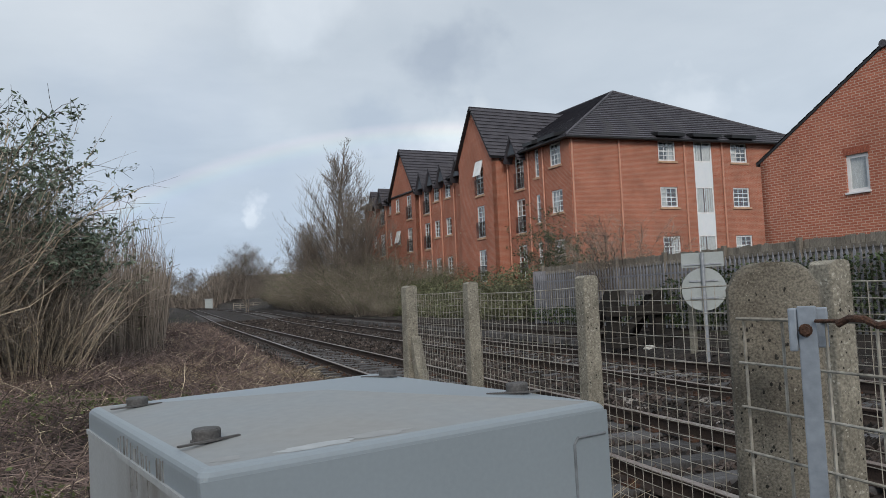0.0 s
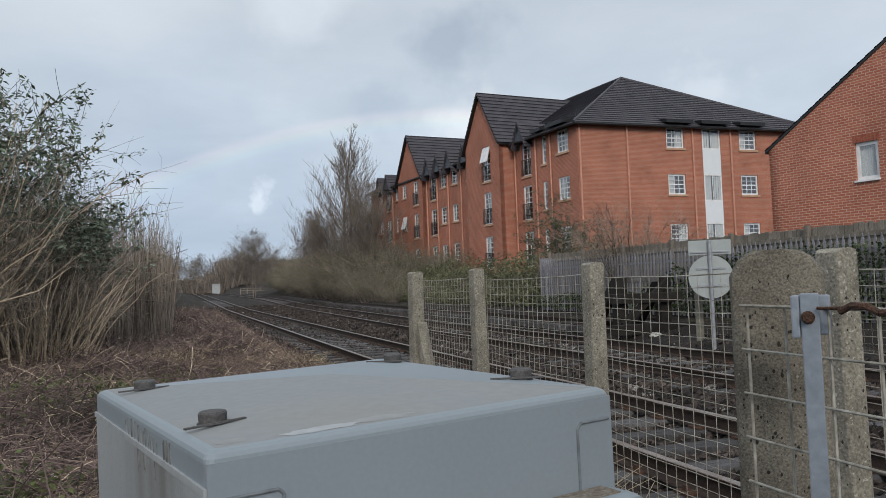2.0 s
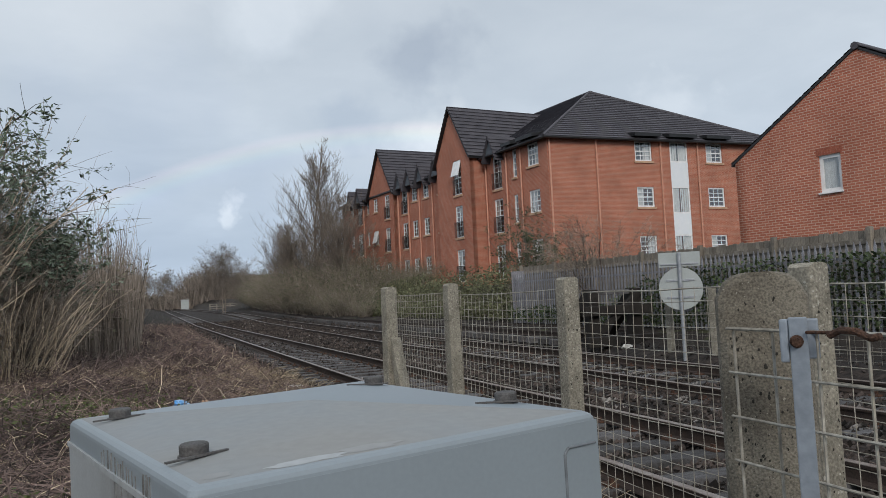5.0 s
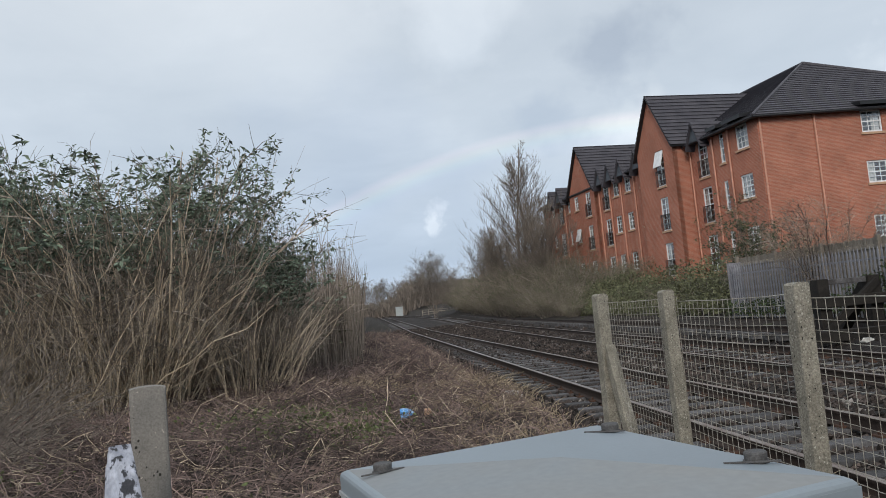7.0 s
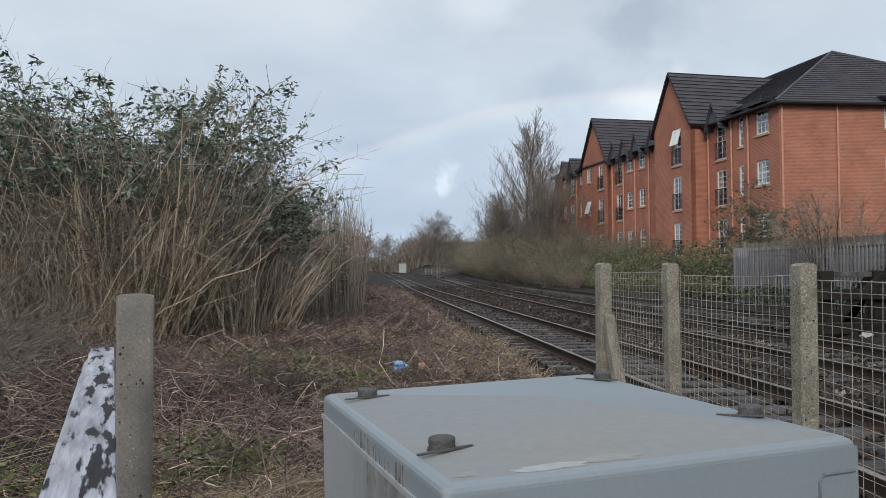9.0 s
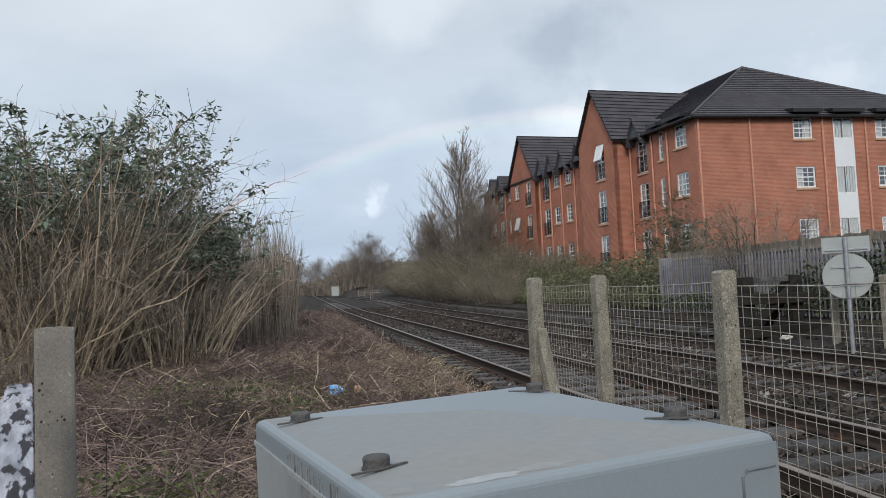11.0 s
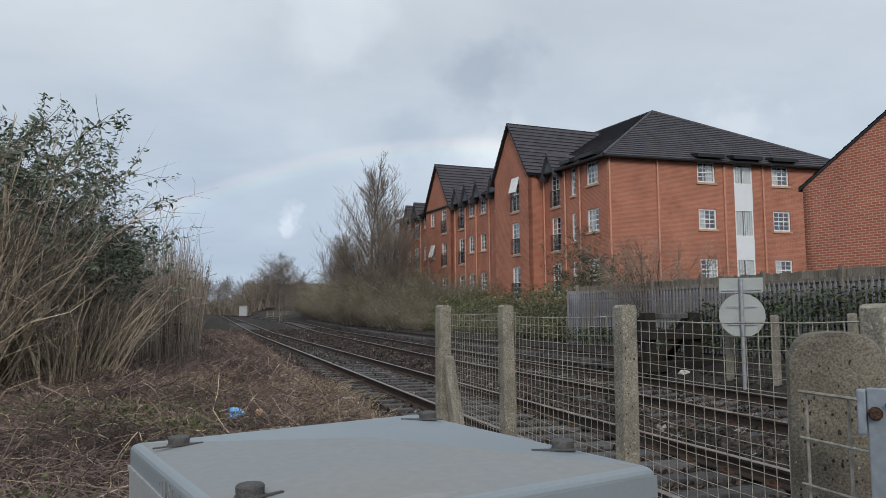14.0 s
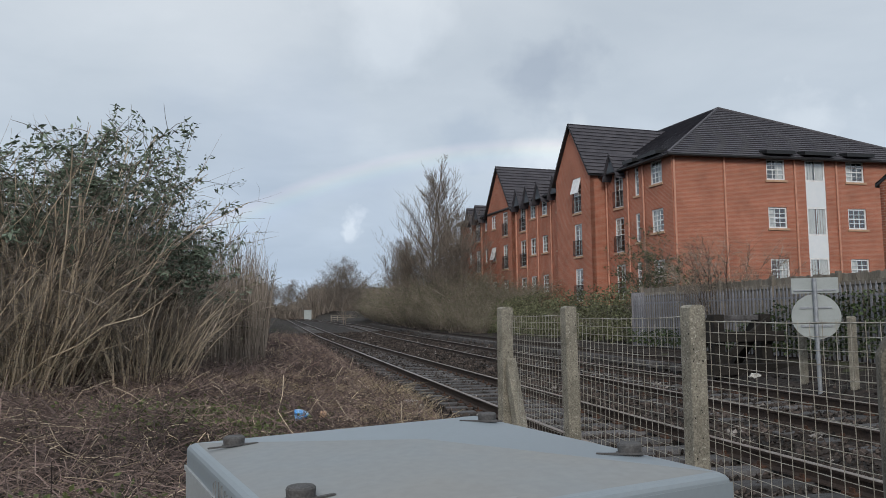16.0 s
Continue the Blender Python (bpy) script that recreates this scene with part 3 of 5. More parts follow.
def window(parent, m, w, h, cols, rows, sill=True, rail=False, tilt=False, deep=0.09, vent=False):
    """A white framed window in its opening: frame with glazing bars, pane, sill; an optional railing and a tilted top light."""
    f, b = 0.095, 0.036
    specs = [(0, w, 0, 0.06, 0, f), (0, w, 0, 0.06, h - f, h), (0, f, 0, 0.06, f, h - f), (w - f, w, 0, 0.06, f, h - f)]
    iw, ih = w - 2 * f, h - 2 * f
    bars = []
    for i in range(1, cols):
        x = f + iw * i / cols
        bars.append((x - b / 2, x + b / 2, 0.012, 0.05, f, h - f))
    for j in range(1, rows):
        z = f + ih * j / rows
        t = b * (1.9 if rows % 2 == 0 and j == rows // 2 else 1)
        bars.append((f, w - f, 0.008, 0.054, z - t / 2, z + t / 2))
    win = part("window", boxes(*specs), UPVC, parent, m=m @ pose(0, deep - 0.03, 0))
    for spec in bars:
        part("glazing_bar", boxes(spec), UPVC, win)
    bm = bmesh.new()
    bm.faces.new([bm.verts.new(c) for c in ((f, 0.03, f), (w - f, 0.03, f), (w - f, 0.03, h - f), (f, 0.03, h - f))])
    part("pane", bm, GLASS, win).visible_shadow = False
    if cols > 1 and window.count % 5 in (0, 1, 2, 3):
        k = window.count % 2
        part("curtain", boxes((f + (0 if k else iw * 0.55), f + (iw * 0.45 if k else iw), 0.10, 0.115, f, h - f)), CURTAIN, win, "pale drawn curtain")
    window.count += 1
    if sill:
        part("sill", boxes((-0.09, w + 0.09, -deep - 0.04, 0.03, -0.13, -0.004), bevel=0.01), SILL, win, "buff stone sill")
    if rail:
        for z0, z1 in ((1.02, 1.06), (0.06, 0.09)):
            part("railing_bar", boxes((-0.06, w + 0.06, -deep - 0.05, -deep - 0.02, z0, z1)), BLACK, win, "black metal railing bar")
        k = 9
        for i in range(k + 1):
            x = -0.05 + (w + 0.1) * i / k
            part("baluster", boxes((x - 0.011, x + 0.011, -deep - 0.045, -deep - 0.023, 0.09, 1.02)), BLACK, win)
    if tilt:
        bm = boxes((0.02, w - 0.02, -0.02, 0.02, -1.05, 0.0))
        part("top_light", bm, UPVC, win, "open white top light", m=pose(0, -0.03, h - 0.05, -15, 0, 0))
    return win


window.count = 0


def clip(poly, z0, z1):
    """The part of a polygon (u, v) with z0 <= v <= z1."""
    for lim, keep in ((z0, 1), (z1, -1)):
        got = []
        for (a, b) in zip(poly, poly[1:] + poly[:1]):
            ia, ib = keep * (a[1] - lim) >= 0, keep * (b[1] - lim) >= 0
            if ia:
                got.append(a)
            if ia != ib:
                t = (lim - a[1]) / (b[1] - a[1])
                got.append((a[0] + t * (b[0] - a[0]), lim))
        poly = got
        if not poly:
            break
    return poly


def roof_slope(parent, corners, course=0.33, step=0.05):
    """Courses of overlapping tiles laid on a flat slope, each a part of the roof; the first two corners are the eave."""
    p = [Vector(c) for c in corners]
    u = (p[1] - p[0]).normalized()
    n = (p[1] - p[0]).cross(p[-1] - p[0]).normalized()
    if n.z < 0:
        n = -n
    v = n.cross(u)
    if v.z < 0:
        v = -v
    flat2 = [((c - p[0]).dot(u), (c - p[0]).dot(v)) for c in p]
    top = max(f[1] for f in flat2)
    z = 0.0
    while z < top - 0.01:
        s = clip(flat2, z, min(z + course, top))
        if len(s) >= 3:
            bm = bmesh.new()
            lift = [step * (1 - (b - z) / course) + 0.012 for a, b in s]
            vs2 = [bm.verts.new(p[0] + u * a + v * b + n * l) for (a, b), l in zip(s, lift)]
            bm.faces.new(vs2)
            low = [i for i, (a, b) in enumerate(s) if abs(b - z) < 1e-4]
            if len(low) >= 2:
                i, j = low[0], low[1]
                bm.faces.new([vs2[i], vs2[j], bm.verts.new(vs2[j].co - n * (step + 0.012)), bm.verts.new(vs2[i].co - n * (step + 0.012))])
            part("tile_course", bm, ROOF, parent)
        z += course


def slab(corners, thick, bm=None):
    """A flat slab below the given corners."""
    bm = bm or bmesh.new()
    a = [bm.verts.new(c) for c in corners]
    b = [bm.verts.new(Vector(c) - Vector((0, 0, thick))) for c in corners]
    bm.faces.new(a)
    bm.faces.new(b[::-1])
    for i in range(len(a)):
        j = (i + 1) % len(a)
        bm.faces.new((a[i], b[i], b[j], a[j]))
    return bm


# the long brick building: corner, end wall to the right, long front running away
A = Vector((21.16, 40.4, 0))
U = Vector((-0.148, 0.989, 0))
B = A + Vector((17.6, 0.55, 0))
E = A + U * 33.9
W = Vector((0.989, 0.148, 0))
F = E + W * 14.5
EAVE, BASE = 10.55, 1.6
flats = empty("apartment_building", Matrix.Identity(4), "long three-storey orange brick apartment building with dark tiled gabled roof", "building")

front_m, front_len = wall_frame(E, A)      # local x runs from the far end to the corner
S = lambda s: front_len - s                # distance from the corner


def row(s0, s1, tops, height):
    return [(S(s1), S(s0), t - height, t) for t in tops]


TOPS = (10.5, 7.66, 4.68)
front = []       # (hole, columns, rows, railing, tilt)
for s0, s1, spec in [(0.92, 2.08, (1.36, 3, 4, False)), (3.3, 3.76, (1.75, 1, 4, False)), (5.05, 6.1, (2.2, 2, 6, True)),
                     (13.0, 13.95, (1.3, 2, 4, False)), (15.5, 16.45, (1.3, 2, 4, False)), (17.5, 18.45, (1.3, 2, 4, False)), (19.3, 20.3, (2.1, 2, 6, True)),
                     (26.95, 27.8, (1.2, 2, 4, False)), (28.95, 30.0, (2.0, 2, 6, True)), (31.0, 31.75, (1.1, 2, 4, False))]:
    for h in row(s0, s1, TOPS, spec[0]):
        front.append((h, *spec[1:], False))
part("wall", wall_mesh(front_len, BASE, EAVE, [h[0] for h in front]), BRICK, flats, m=front_m)
for h, c, r, rail, tilt in front:
    window(flats, front_m @ pose(h[0], 0, h[2]), h[1] - h[0], h[3] - h[2], c, r, rail=rail, tilt=tilt)

end_m, end_len = wall_frame(A, B)
end = []
for x0, x1 in ((6.08, 7.32), (11.45, 12.72)):
    for t in (10.52, 7.68, 4.66):
        end.append((x0, x1, t - 1.24, t))
strip = (8.66, 10.0, BASE, EAVE)
part("wall", wall_mesh(end_len, BASE, EAVE, end + [strip]), BRICK, flats, m=end_m)
for h in end:
    window(flats, end_m @ pose(h[0], 0, h[2]), h[1] - h[0], h[3] - h[2], 3, 4)
for z0, z1 in ((7.72, 9.24), (4.72, 6.03), (BASE, 3.0)):
    part("bay_panel", boxes((strip[0] + 0.002, strip[1] - 0.002, 0.02, 0.10, z0, z1)), PANEL, flats, "smooth white panel between the stair windows", m=end_m)
for z0, z1 in ((9.24, 10.54), (6.03, 7.72), (3.0, 4.72)):
    wn2 = window(flats, end_m @ pose(strip[0] + 0.002, -0.03, z0), strip[1] - strip[0] - 0.004, z1 - z0, 2, 1, sill=False)
    bm = bmesh.new()
    for i in range(14):
        x = 0.1 + 1.14 * i / 13
        if abs(x - 0.66) > 0.09:
            box(bm, x - 0.035, x + 0.035, 0.06 + 0.015 * (i % 2), 0.07 + 0.015 * (i % 2), 0.1, z1 - z0 - 0.1)
    part("curtain", bm, CURTAIN, wn2, "pale vertical blinds")
# plain back and far end walls close the building
for p, q in ((B, F), (F, E)):
    m2, l2 = wall_frame(p, q)
    part("wall", wall_mesh(l2, BASE, EAVE, []), BRICK, flats, m=m2)

# projecting gables
def gable(s0, s1, proud, eave, top, holes):
    p, q = A + U * s1 - W * proud, A + U * s0 - W * proud
    m3, l3 = wall_frame(p, q)
    hs = [(s1 - b, s1 - a, t - h, t) for a, b, t, h, *_ in holes]
    g = part("gable_wall", wall_mesh(l3, BASE, eave, hs, peak=(l3 / 2, top - 0.12)), BRICK, flats, m=m3)
    for h, src in zip(hs, holes):
        window(flats, m3 @ pose(h[0], 0, h[2]), h[1] - h[0], h[3] - h[2], 2, src[4], rail=src[5], tilt=src[6])
    for end_p in (p, q):
        mm, ll = wall_frame(end_p + W * (proud + 0.3), end_p) if end_p is p else wall_frame(end_p, end_p + W * (proud + 0.3))
        part("return_wall", wall_mesh(ll, BASE, eave, [], thick=0.02), BRICK, flats, m=mm)
    dark, slopes = bmesh.new(), []
    mid = (p + q) / 2
    out2, deep2 = -W * 0.25, W * 8.5
    side_u = (q - p).normalized() * 0.25
    slope = (top - eave) / (l3 / 2)
    for a, sg in ((p, -1), (q, 1)):
        lowz = eave - 0.25 * slope
        e0 = a + side_u * sg + out2 + Vector((0, 0, lowz))
        e1 = a + side_u * sg + deep2 + Vector((0, 0, lowz))
        r0, r1 = mid + out2 + Vector((0, 0, top)), mid + deep2 + Vector((0, 0, top))
        slopes.append([e0, e1, r1, r0])
        slab([e0 - Vector((0, 0, 0.02)), e1 - Vector((0, 0, 0.02)), r1 - Vector((0, 0, 0.02)), r0 - Vector((0, 0, 0.02))], 0.10, dark)
    under = part("gable_roof", dark, BLACK, flats, "black verge and soffit boards under dark tiles")
    for sl in slopes:
        roof_slope(under, sl)


gable(7.15, 11.85, 1.12, 11.05, 14.55, [(8.36, 9.4, 10.72, 2.35, 6, True, True), (8.36, 9.4, 7.62, 2.15, 6, True, False), (8.36, 9.4, 4.64, 2.15, 6, True, False)])
gable(21.2, 26.4, 0.35, 10.65, 14.4, [(22.0, 23.0, 10.3, 2.0, 6, True, False), (22.0, 23.0, 7.55, 2.0, 6, True, False), (24.5, 25.4, 10.3, 1.15, 4, False, False), (24.5, 25.4, 7.55, 1.2, 4, False, True), (22.0, 23.0, 4.6, 1.8, 6, False, False), (24.5, 25.4, 4.6, 1.2, 4, False, False)])

# main hipped roof
OV = 0.42
eA, eB = A + Vector((-OV, -OV, 0)), B + Vector((OV, -OV, 0))
eE, eF = E + Vector((-OV, OV, 0)), F + Vector((OV, OV, 0))
for v in (eA, eB, eE, eF):
    v.z = EAVE
P1 = Vector((28.05, 46.9, 15.25))
P2 = E + W * 7.78 - U * 6.5
P2.z = 15.25
roof = part("roof", slab([eA, eB, eF, eE], 0.05), BLACK, flats, "dark grey tiled hipped roof with black soffit")
for sl in ([eA, eB, P1], [eE, eA, P1, P2], [eB, eF, P2, P1], [eF, eE, P2]):
    roof_slope(roof, sl)
for a, b in ((eA, P1), (eB, P1), (P1, P2), (eE, P2), (eF, P2)):
    part("ridge_tile", rod(bmesh.new(), a + Vector((0, 0, 0.03)), b + Vector((0, 0, 0.05)), 0.10, 6), ROOF, roof)
bm = bmesh.new()
for a, b in ((eA, eB), (eE, eA)):
    rod(bm, a - Vector((0, 0, 0.05)), b - Vector((0, 0, 0.05)), 0.075, 8)
part("gutter", bm, BLACK, flats, "black plastic gutter")
# downpipes
def pipe(p, top):
    bm = bmesh.new()
    rod(bm, (p.x, p.y, BASE), (p.x, p.y, top), 0.055, 8)
    for z in (4.0, 6.6, 9.2):
        rod(bm, (p.x, p.y, z), (p.x, p.y, z + 0.08), 0.072, 8)
    part("downpipe", bm, PIPE, flats, "red brown rainwater pipe")
for s in (2.75, 4.4, 6.9, 14.8, 17.0, 18.95, 20.9, 26.6, 28.4):
    pipe(A + U * s - W * 0.07, EAVE - 0.05)
for d in (0.12, 3.3, 7.92, 10.74):
    pipe(A + (B - A).normalized() * d + Vector((0, -0.07, 0)), EAVE - 0.05)
# little gabled dormer heads over the tall windows, and flat lead hoods over the others
def dormer(s, wide, high=1.25):
    p, q = A + U * (s + wide / 2) - W * 0.5, A + U * (s - wide / 2) - W * 0.5
    z = EAVE - 0.1
    mid = (p + q) / 2
    bm, br = bmesh.new(), bmesh.new()
    top = mid + Vector((0, 0, z + high))
    f = [bm.verts.new(c) for c in (p + Vector((0, 0, z)), q + Vector((0, 0, z)), top)]
    bm.faces.new(f)
    face2 = part("dormer", bm, LEAD, flats, "lead grey dormer head with a small tiled gable roof")
    for a in (p, q):
        o = (a - mid) * 0.22 - W * 0.14
        roof_slope(face2, [a + o + Vector((0, 0, z - 0.25)), a + o + W * 2.6 + Vector((0, 0, z - 0.25)), top - W * 0.14 + W * 2.6 + Vector((0, 0, 0.06)), top - W * 0.14 + Vector((0, 0, 0.06))], course=0.3)
        slab([a + o + Vector((0, 0, z - 0.27)), a + o + W * 2.6 + Vector((0, 0, z - 0.27)), top - W * 0.14 + W * 2.6 + Vector((0, 0, 0.04)), top - W * 0.14 + Vector((0, 0, 0.04))], 0.12, br)
    part("dormer_roof", br, ROOF, face2)
for s in (5.6, 13.4, 15.97, 17.97, 19.8, 28.6, 30.6):
    dormer(s, 1.35)
def hood(p, along, outw, wide):
    a, b = p - along * wide / 2, p + along * wide / 2
    z = Vector((0, 0, EAVE + 0.36))
    bm = slab([a + outw * 0.62 + z, b + outw * 0.62 + z, b - outw * 1.5 + z + Vector((0, 0, 0.35)), a - outw * 1.5 + z + Vector((0, 0, 0.35))], 0.20)
    part("window_hood", bm, BLACK, flats, "dark hood over the top window")
for s, wd in ((1.5, 1.8), (3.53, 1.1)):
    hood(A + U * s, U, -W, wd)
ed = (B - A).normalized()
for d, wd in ((6.7, 1.9), (9.33, 2.1), (12.08, 1.9)):
    hood(A + ed * d, ed, Vector((0, -1, 0)), wd)

# the house with its brick gable end towards the railway
HL = Vector((16.92, 19.6, 0))
HD = Vector((0.242, -0.970, 0))
HIN = Vector((0.970, 0.242, 0))
house = empty("house", Matrix.Identity(4), "two-storey red brick house with a plain gable end and one window", "house")
hm, hl = wall_frame(HL, HL + HD * 8.04)
part("gable_wall", wall_mesh(hl, 0.4, 5.17, [(2.71, 3.36, 3.83, 4.87)], peak=(hl / 2, 7.6)), HOUSE_BRICK, house, m=hm)
hw = window(house, hm @ pose(2.71, 0, 3.83), 0.65, 1.04, 1, 1, sill=False)
part("blind", boxes((0.079, 0.571, 0.085, 0.095, 0.079, 0.961)), CURTAIN, hw, "pale drawn blind behind the glass")
part("sill", boxes((-0.03, 0.68, -0.13, 0.03, -0.06, -0.004), bevel=0.01), UPVC, hw, "white plastic sill")
bm = bmesh.new()
for i in range(9):
    x = 2.66 + 0.0865 * i
    box(bm, x, x + 0.072, -0.012, 0.05, 4.875, 5.085)
part("lintel", bm, LINTEL, house, "upright brick lintel course", m=hm)
for p, q in ((HL + HIN * 9, HL), (HL + HD * 8.04, HL + HD * 8.04 + HIN * 9), (HL + HD * 8.04 + HIN * 9, HL + HIN * 9)):
    m2, l2 = wall_frame(p, q)
    part("wall", wall_mesh(l2, 0.4, 5.17, []), HOUSE_BRICK, house, m=m2)
dark, slopes = bmesh.new(), []
mid = HL + HD * 4.02
for a, sg in ((HL, -1), (HL + HD * 8.04, 1)):
    e0 = a + HD * 0.12 * sg - HIN * 0.035 + Vector((0, 0, 5.13))
    e1 = e0 + HIN * 9.3
    r0 = mid - HIN * 0.035 + Vector((0, 0, 7.70))
    r1 = r0 + HIN * 9.3
    slopes.append([e0, e1, r1, r0])
    z = Vector((0, 0, 0.015))
    slab([e0 - z, e1 - z, r1 - z, r0 - z], 0.075, dark)
under = part("roof", dark, BLACK, house, "dark tiled roof with plain verges")
for sl in slopes:
    roof_slope(under, sl, course=0.3, step=0.016)
part("ridge_tile", rod(bmesh.new(), mid - HIN * 0.07 + Vector((0, 0, 7.68)), mid + HIN * 9.2 + Vector((0, 0, 7.68)), 0.11, 8), ROOF, under)

# ---- lineside fences ----


def round_post(w, d, base, top, drop, power=2.6):
    """A post whose head is arched from side to side and softened front and back."""
    bm = bmesh.new()
    n = 10
    prof = [(-w / 2, base)] + [(-w / 2 + w * i / n, top - drop * abs(2 * i / n - 1) ** power) for i in range(n + 1)] + [(w / 2, base)]
    a = [bm.verts.new((x, -d / 2, z)) for x, z in prof]
    b = [bm.verts.new((x, d / 2, z)) for x, z in prof]
    bm.faces.new(a)
    bm.faces.new(b[::-1])
    for i in range(len(prof)):
        j = (i + 1) % len(prof)
        bm.faces.new((a[j], a[i], b[i], b[j]))
    rim = [e for e in bm.edges if abs(e.verts[0].co.y - e.verts[1].co.y) < 1e-6 and max(v.co.z for v in e.verts) > base + 0.01]
    bmesh.ops.bevel(bm, geom=rim, offset=min(w, d) * 0.11, segments=2, affect="EDGES", profile=0.5)
    return bm



def concrete_post(name, x, y, top, w, d, label, tilt=(0, 0), round_top=True, m=None, mat=None, base=-0.3, turn=0.0):
    """A cast concrete post with a rounded head, chamfered edges and small pits."""
    bm = round_post(w, d, base, top, w * 0.16 if round_top else 0.006)
    thing = empty(name, pose(x, y, 0, tilt[0], tilt[1], turn), label, "fence post", "concrete fence posts")
    part("shaft", bm, mat or CONCRETE, thing)
    rng = random.Random(int(x * 131 + y * 17))
    pits = bmesh.new()
    for i in range(80):
        z = top - 0.06 - rng.random() * 0.9
        side = rng.choice((0, 1))
        r = 0.0014 + 0.0036 * rng.random() ** 2
        if side == 0:
            c = (rng.uniform(-0.4, 0.4) * w, -d / 2 - 0.0005, z)
            sc = (1, 0.25, 1.2)
        else:
            c = (-w / 2 - 0.0005, rng.uniform(-0.4, 0.4) * d, z)
            sc = (0.25, 1, 1.2)
        bmesh.ops.create_icosphere(pits, subdivisions=1, radius=r, matrix=Matrix.Translation(c) @ Matrix.Diagonal((*sc, 1)))
    tagged(part("pits", pits, HOLE, thing, "dark air holes in the concrete"), kind="stuff")
    return thing


FX = 2.05
POSTS = [(6.85, 1.43), (5.08, 1.40), (3.37, 1.37), (1.73, 1.345), (0.05, 1.33), (-1.65, 1.33)]
for i, (y, top) in enumerate(POSTS):
    first = i == 0
    post = concrete_post("fence_post", FX, y, top, 0.118 if first else 0.090, 0.115 if first else 0.088,
                         "weathered concrete straining post with a raking strut" if first else "weathered speckled concrete fence post with rounded top",
                         tilt=(0, -0.6 if i % 2 else 0.4), turn=12 if first else 6)
    if first:
        bm = bmesh.new()
        box(bm, -0.05, 0.05, -0.045, 0.045, 0, 1.32, m=pose(0.022, -0.46, -0.3, -19, 0, 0), bevel=0.008)
        part("strut", bm, CONCRETE, post)

# woven wire between the posts
rng = random.Random(3)
fence = empty("wire_mesh_fence", Matrix.Identity(4), "sagging galvanised wire mesh fence between concrete posts", "fence")
for (ya, ta), (yb, tb) in zip(POSTS, POSTS[1:]):
    lines = []
    top = min(ta, tb) - 0.055
    n = round((ya - yb) / 0.074)
    ph = rng.uniform(0, 6)
    wave = lambda y, z: FX + 0.058 + 0.008 * math.sin(y * 3.1 + ph) * (1.2 - z) + 0.002 * math.sin(9 * y + 5 * z)
    for k in range(n + 1):
        y = ya + (yb - ya) * k / n
        zs = np.linspace(-0.12, top, 12)
        lines.append(([(wave(y, z), y + 0.002 * math.sin(7 * z + k), z) for z in zs], 0.0018, 0.0018))
    z = top
    r = 0
    while z > -0.1:
        ys = np.linspace(ya, yb, 14)
        lines.append(([(wave(y, z) + 0.003, y, z - 0.010 * math.sin(math.pi * (y - ya) / (yb - ya)) + 0.0015 * math.sin(11 * y + r)) for y in ys], 0.0030 if r == 0 else 0.0018, 0.0030 if r == 0 else 0.0018))
        z -= 0.052
        r += 1
    tubes("mesh_panel", lines, WIRE, fence, sides=4)

# gate post, gate and latch beside the camera
GATE_AT = Matrix.Translation((0.14, -0.23, 1.26)) @ Matrix.Scale(0.58, 4) @ Matrix.Translation((-0.14, 0.23, -1.26))
gp = GATE_AT @ Matrix.Translation((1.245, 1.06, 0)) @ pose(0, 0, 0, 0, 0, -38)
bm = round_post(0.172, 0.15, -1.45, 1.318, 0.05, 4.5)
gatepost = empty("gate_post", gp, "broad weathered concrete gate post with rounded pitted top", "gate post")
part("shaft", bm, GATE_CONCRETE, gatepost)
rr = random.Random(8)
pits = bmesh.new()
for i in range(260):
    r = 0.0009 + 0.0026 * rr.random() ** 2
    bmesh.ops.create_icosphere(pits, subdivisions=1, radius=r, matrix=Matrix.Translation((rr.uniform(-0.075, 0.075), -0.0755, 1.27 - rr.random() * 0.7)) @ Matrix.Diagonal((1, 0.3, rr.uniform(1, 2), 1)))
tagged(part("pits", pits, HOLE, gatepost, "dark air holes in the concrete"), kind="stuff")
# mesh gate: welded wire on a flat bar stile, with its latch plate, bolt and hook
gate = empty("wire_gate", GATE_AT, "galvanised welded wire gate with a flat steel bar and rusty latch", "gate")
GX, GTOP = 1.125, 1.212
lines = []
ys = [0.998 - 0.102 * i for i in range(13)]
for i, y in enumerate(ys):
    lines.append(([(GX, y, z) for z in np.linspace(-0.83, GTOP, 8)], 0.0028, 0.0028))
for j in range(25):
    z = GTOP - 0.083 * j
    r = 0.0036 if j == 0 else 0.0026
    lines.append(([(GX - 0.004 + 0.002 * math.sin(5 * y), y, z + (0.0 if j else 0.0) - 0.004 * math.sin(3 * y)) for y in np.linspace(1.01, -0.2, 9)], r, r))
tagged(tubes("wire_panel", lines, WIRE, gate, sides=6), kind="stuff")
LM = pose(1.10, 0.812, 0, 0, 0, -46)
bm = bmesh.new()
box(bm, -0.0115, 0.0175, -0.008, 0.0, -0.86, 1.235, m=LM, bevel=0.002)
part("flat_bar", bm, BLUE_STEEL, gate, "blue grey galvanised flat bar")
bm = bmesh.new()
box(bm, -0.024, 0.034, 0.004, 0.012, 1.165, 1.232, m=LM, bevel=0.003)
box(bm, -0.026, -0.0125, -0.010, 0.0, 1.16, 1.232, m=LM, bevel=0.003)
part("latch_plate", bm, BLUE_STEEL, gate)
bm = bmesh.new()
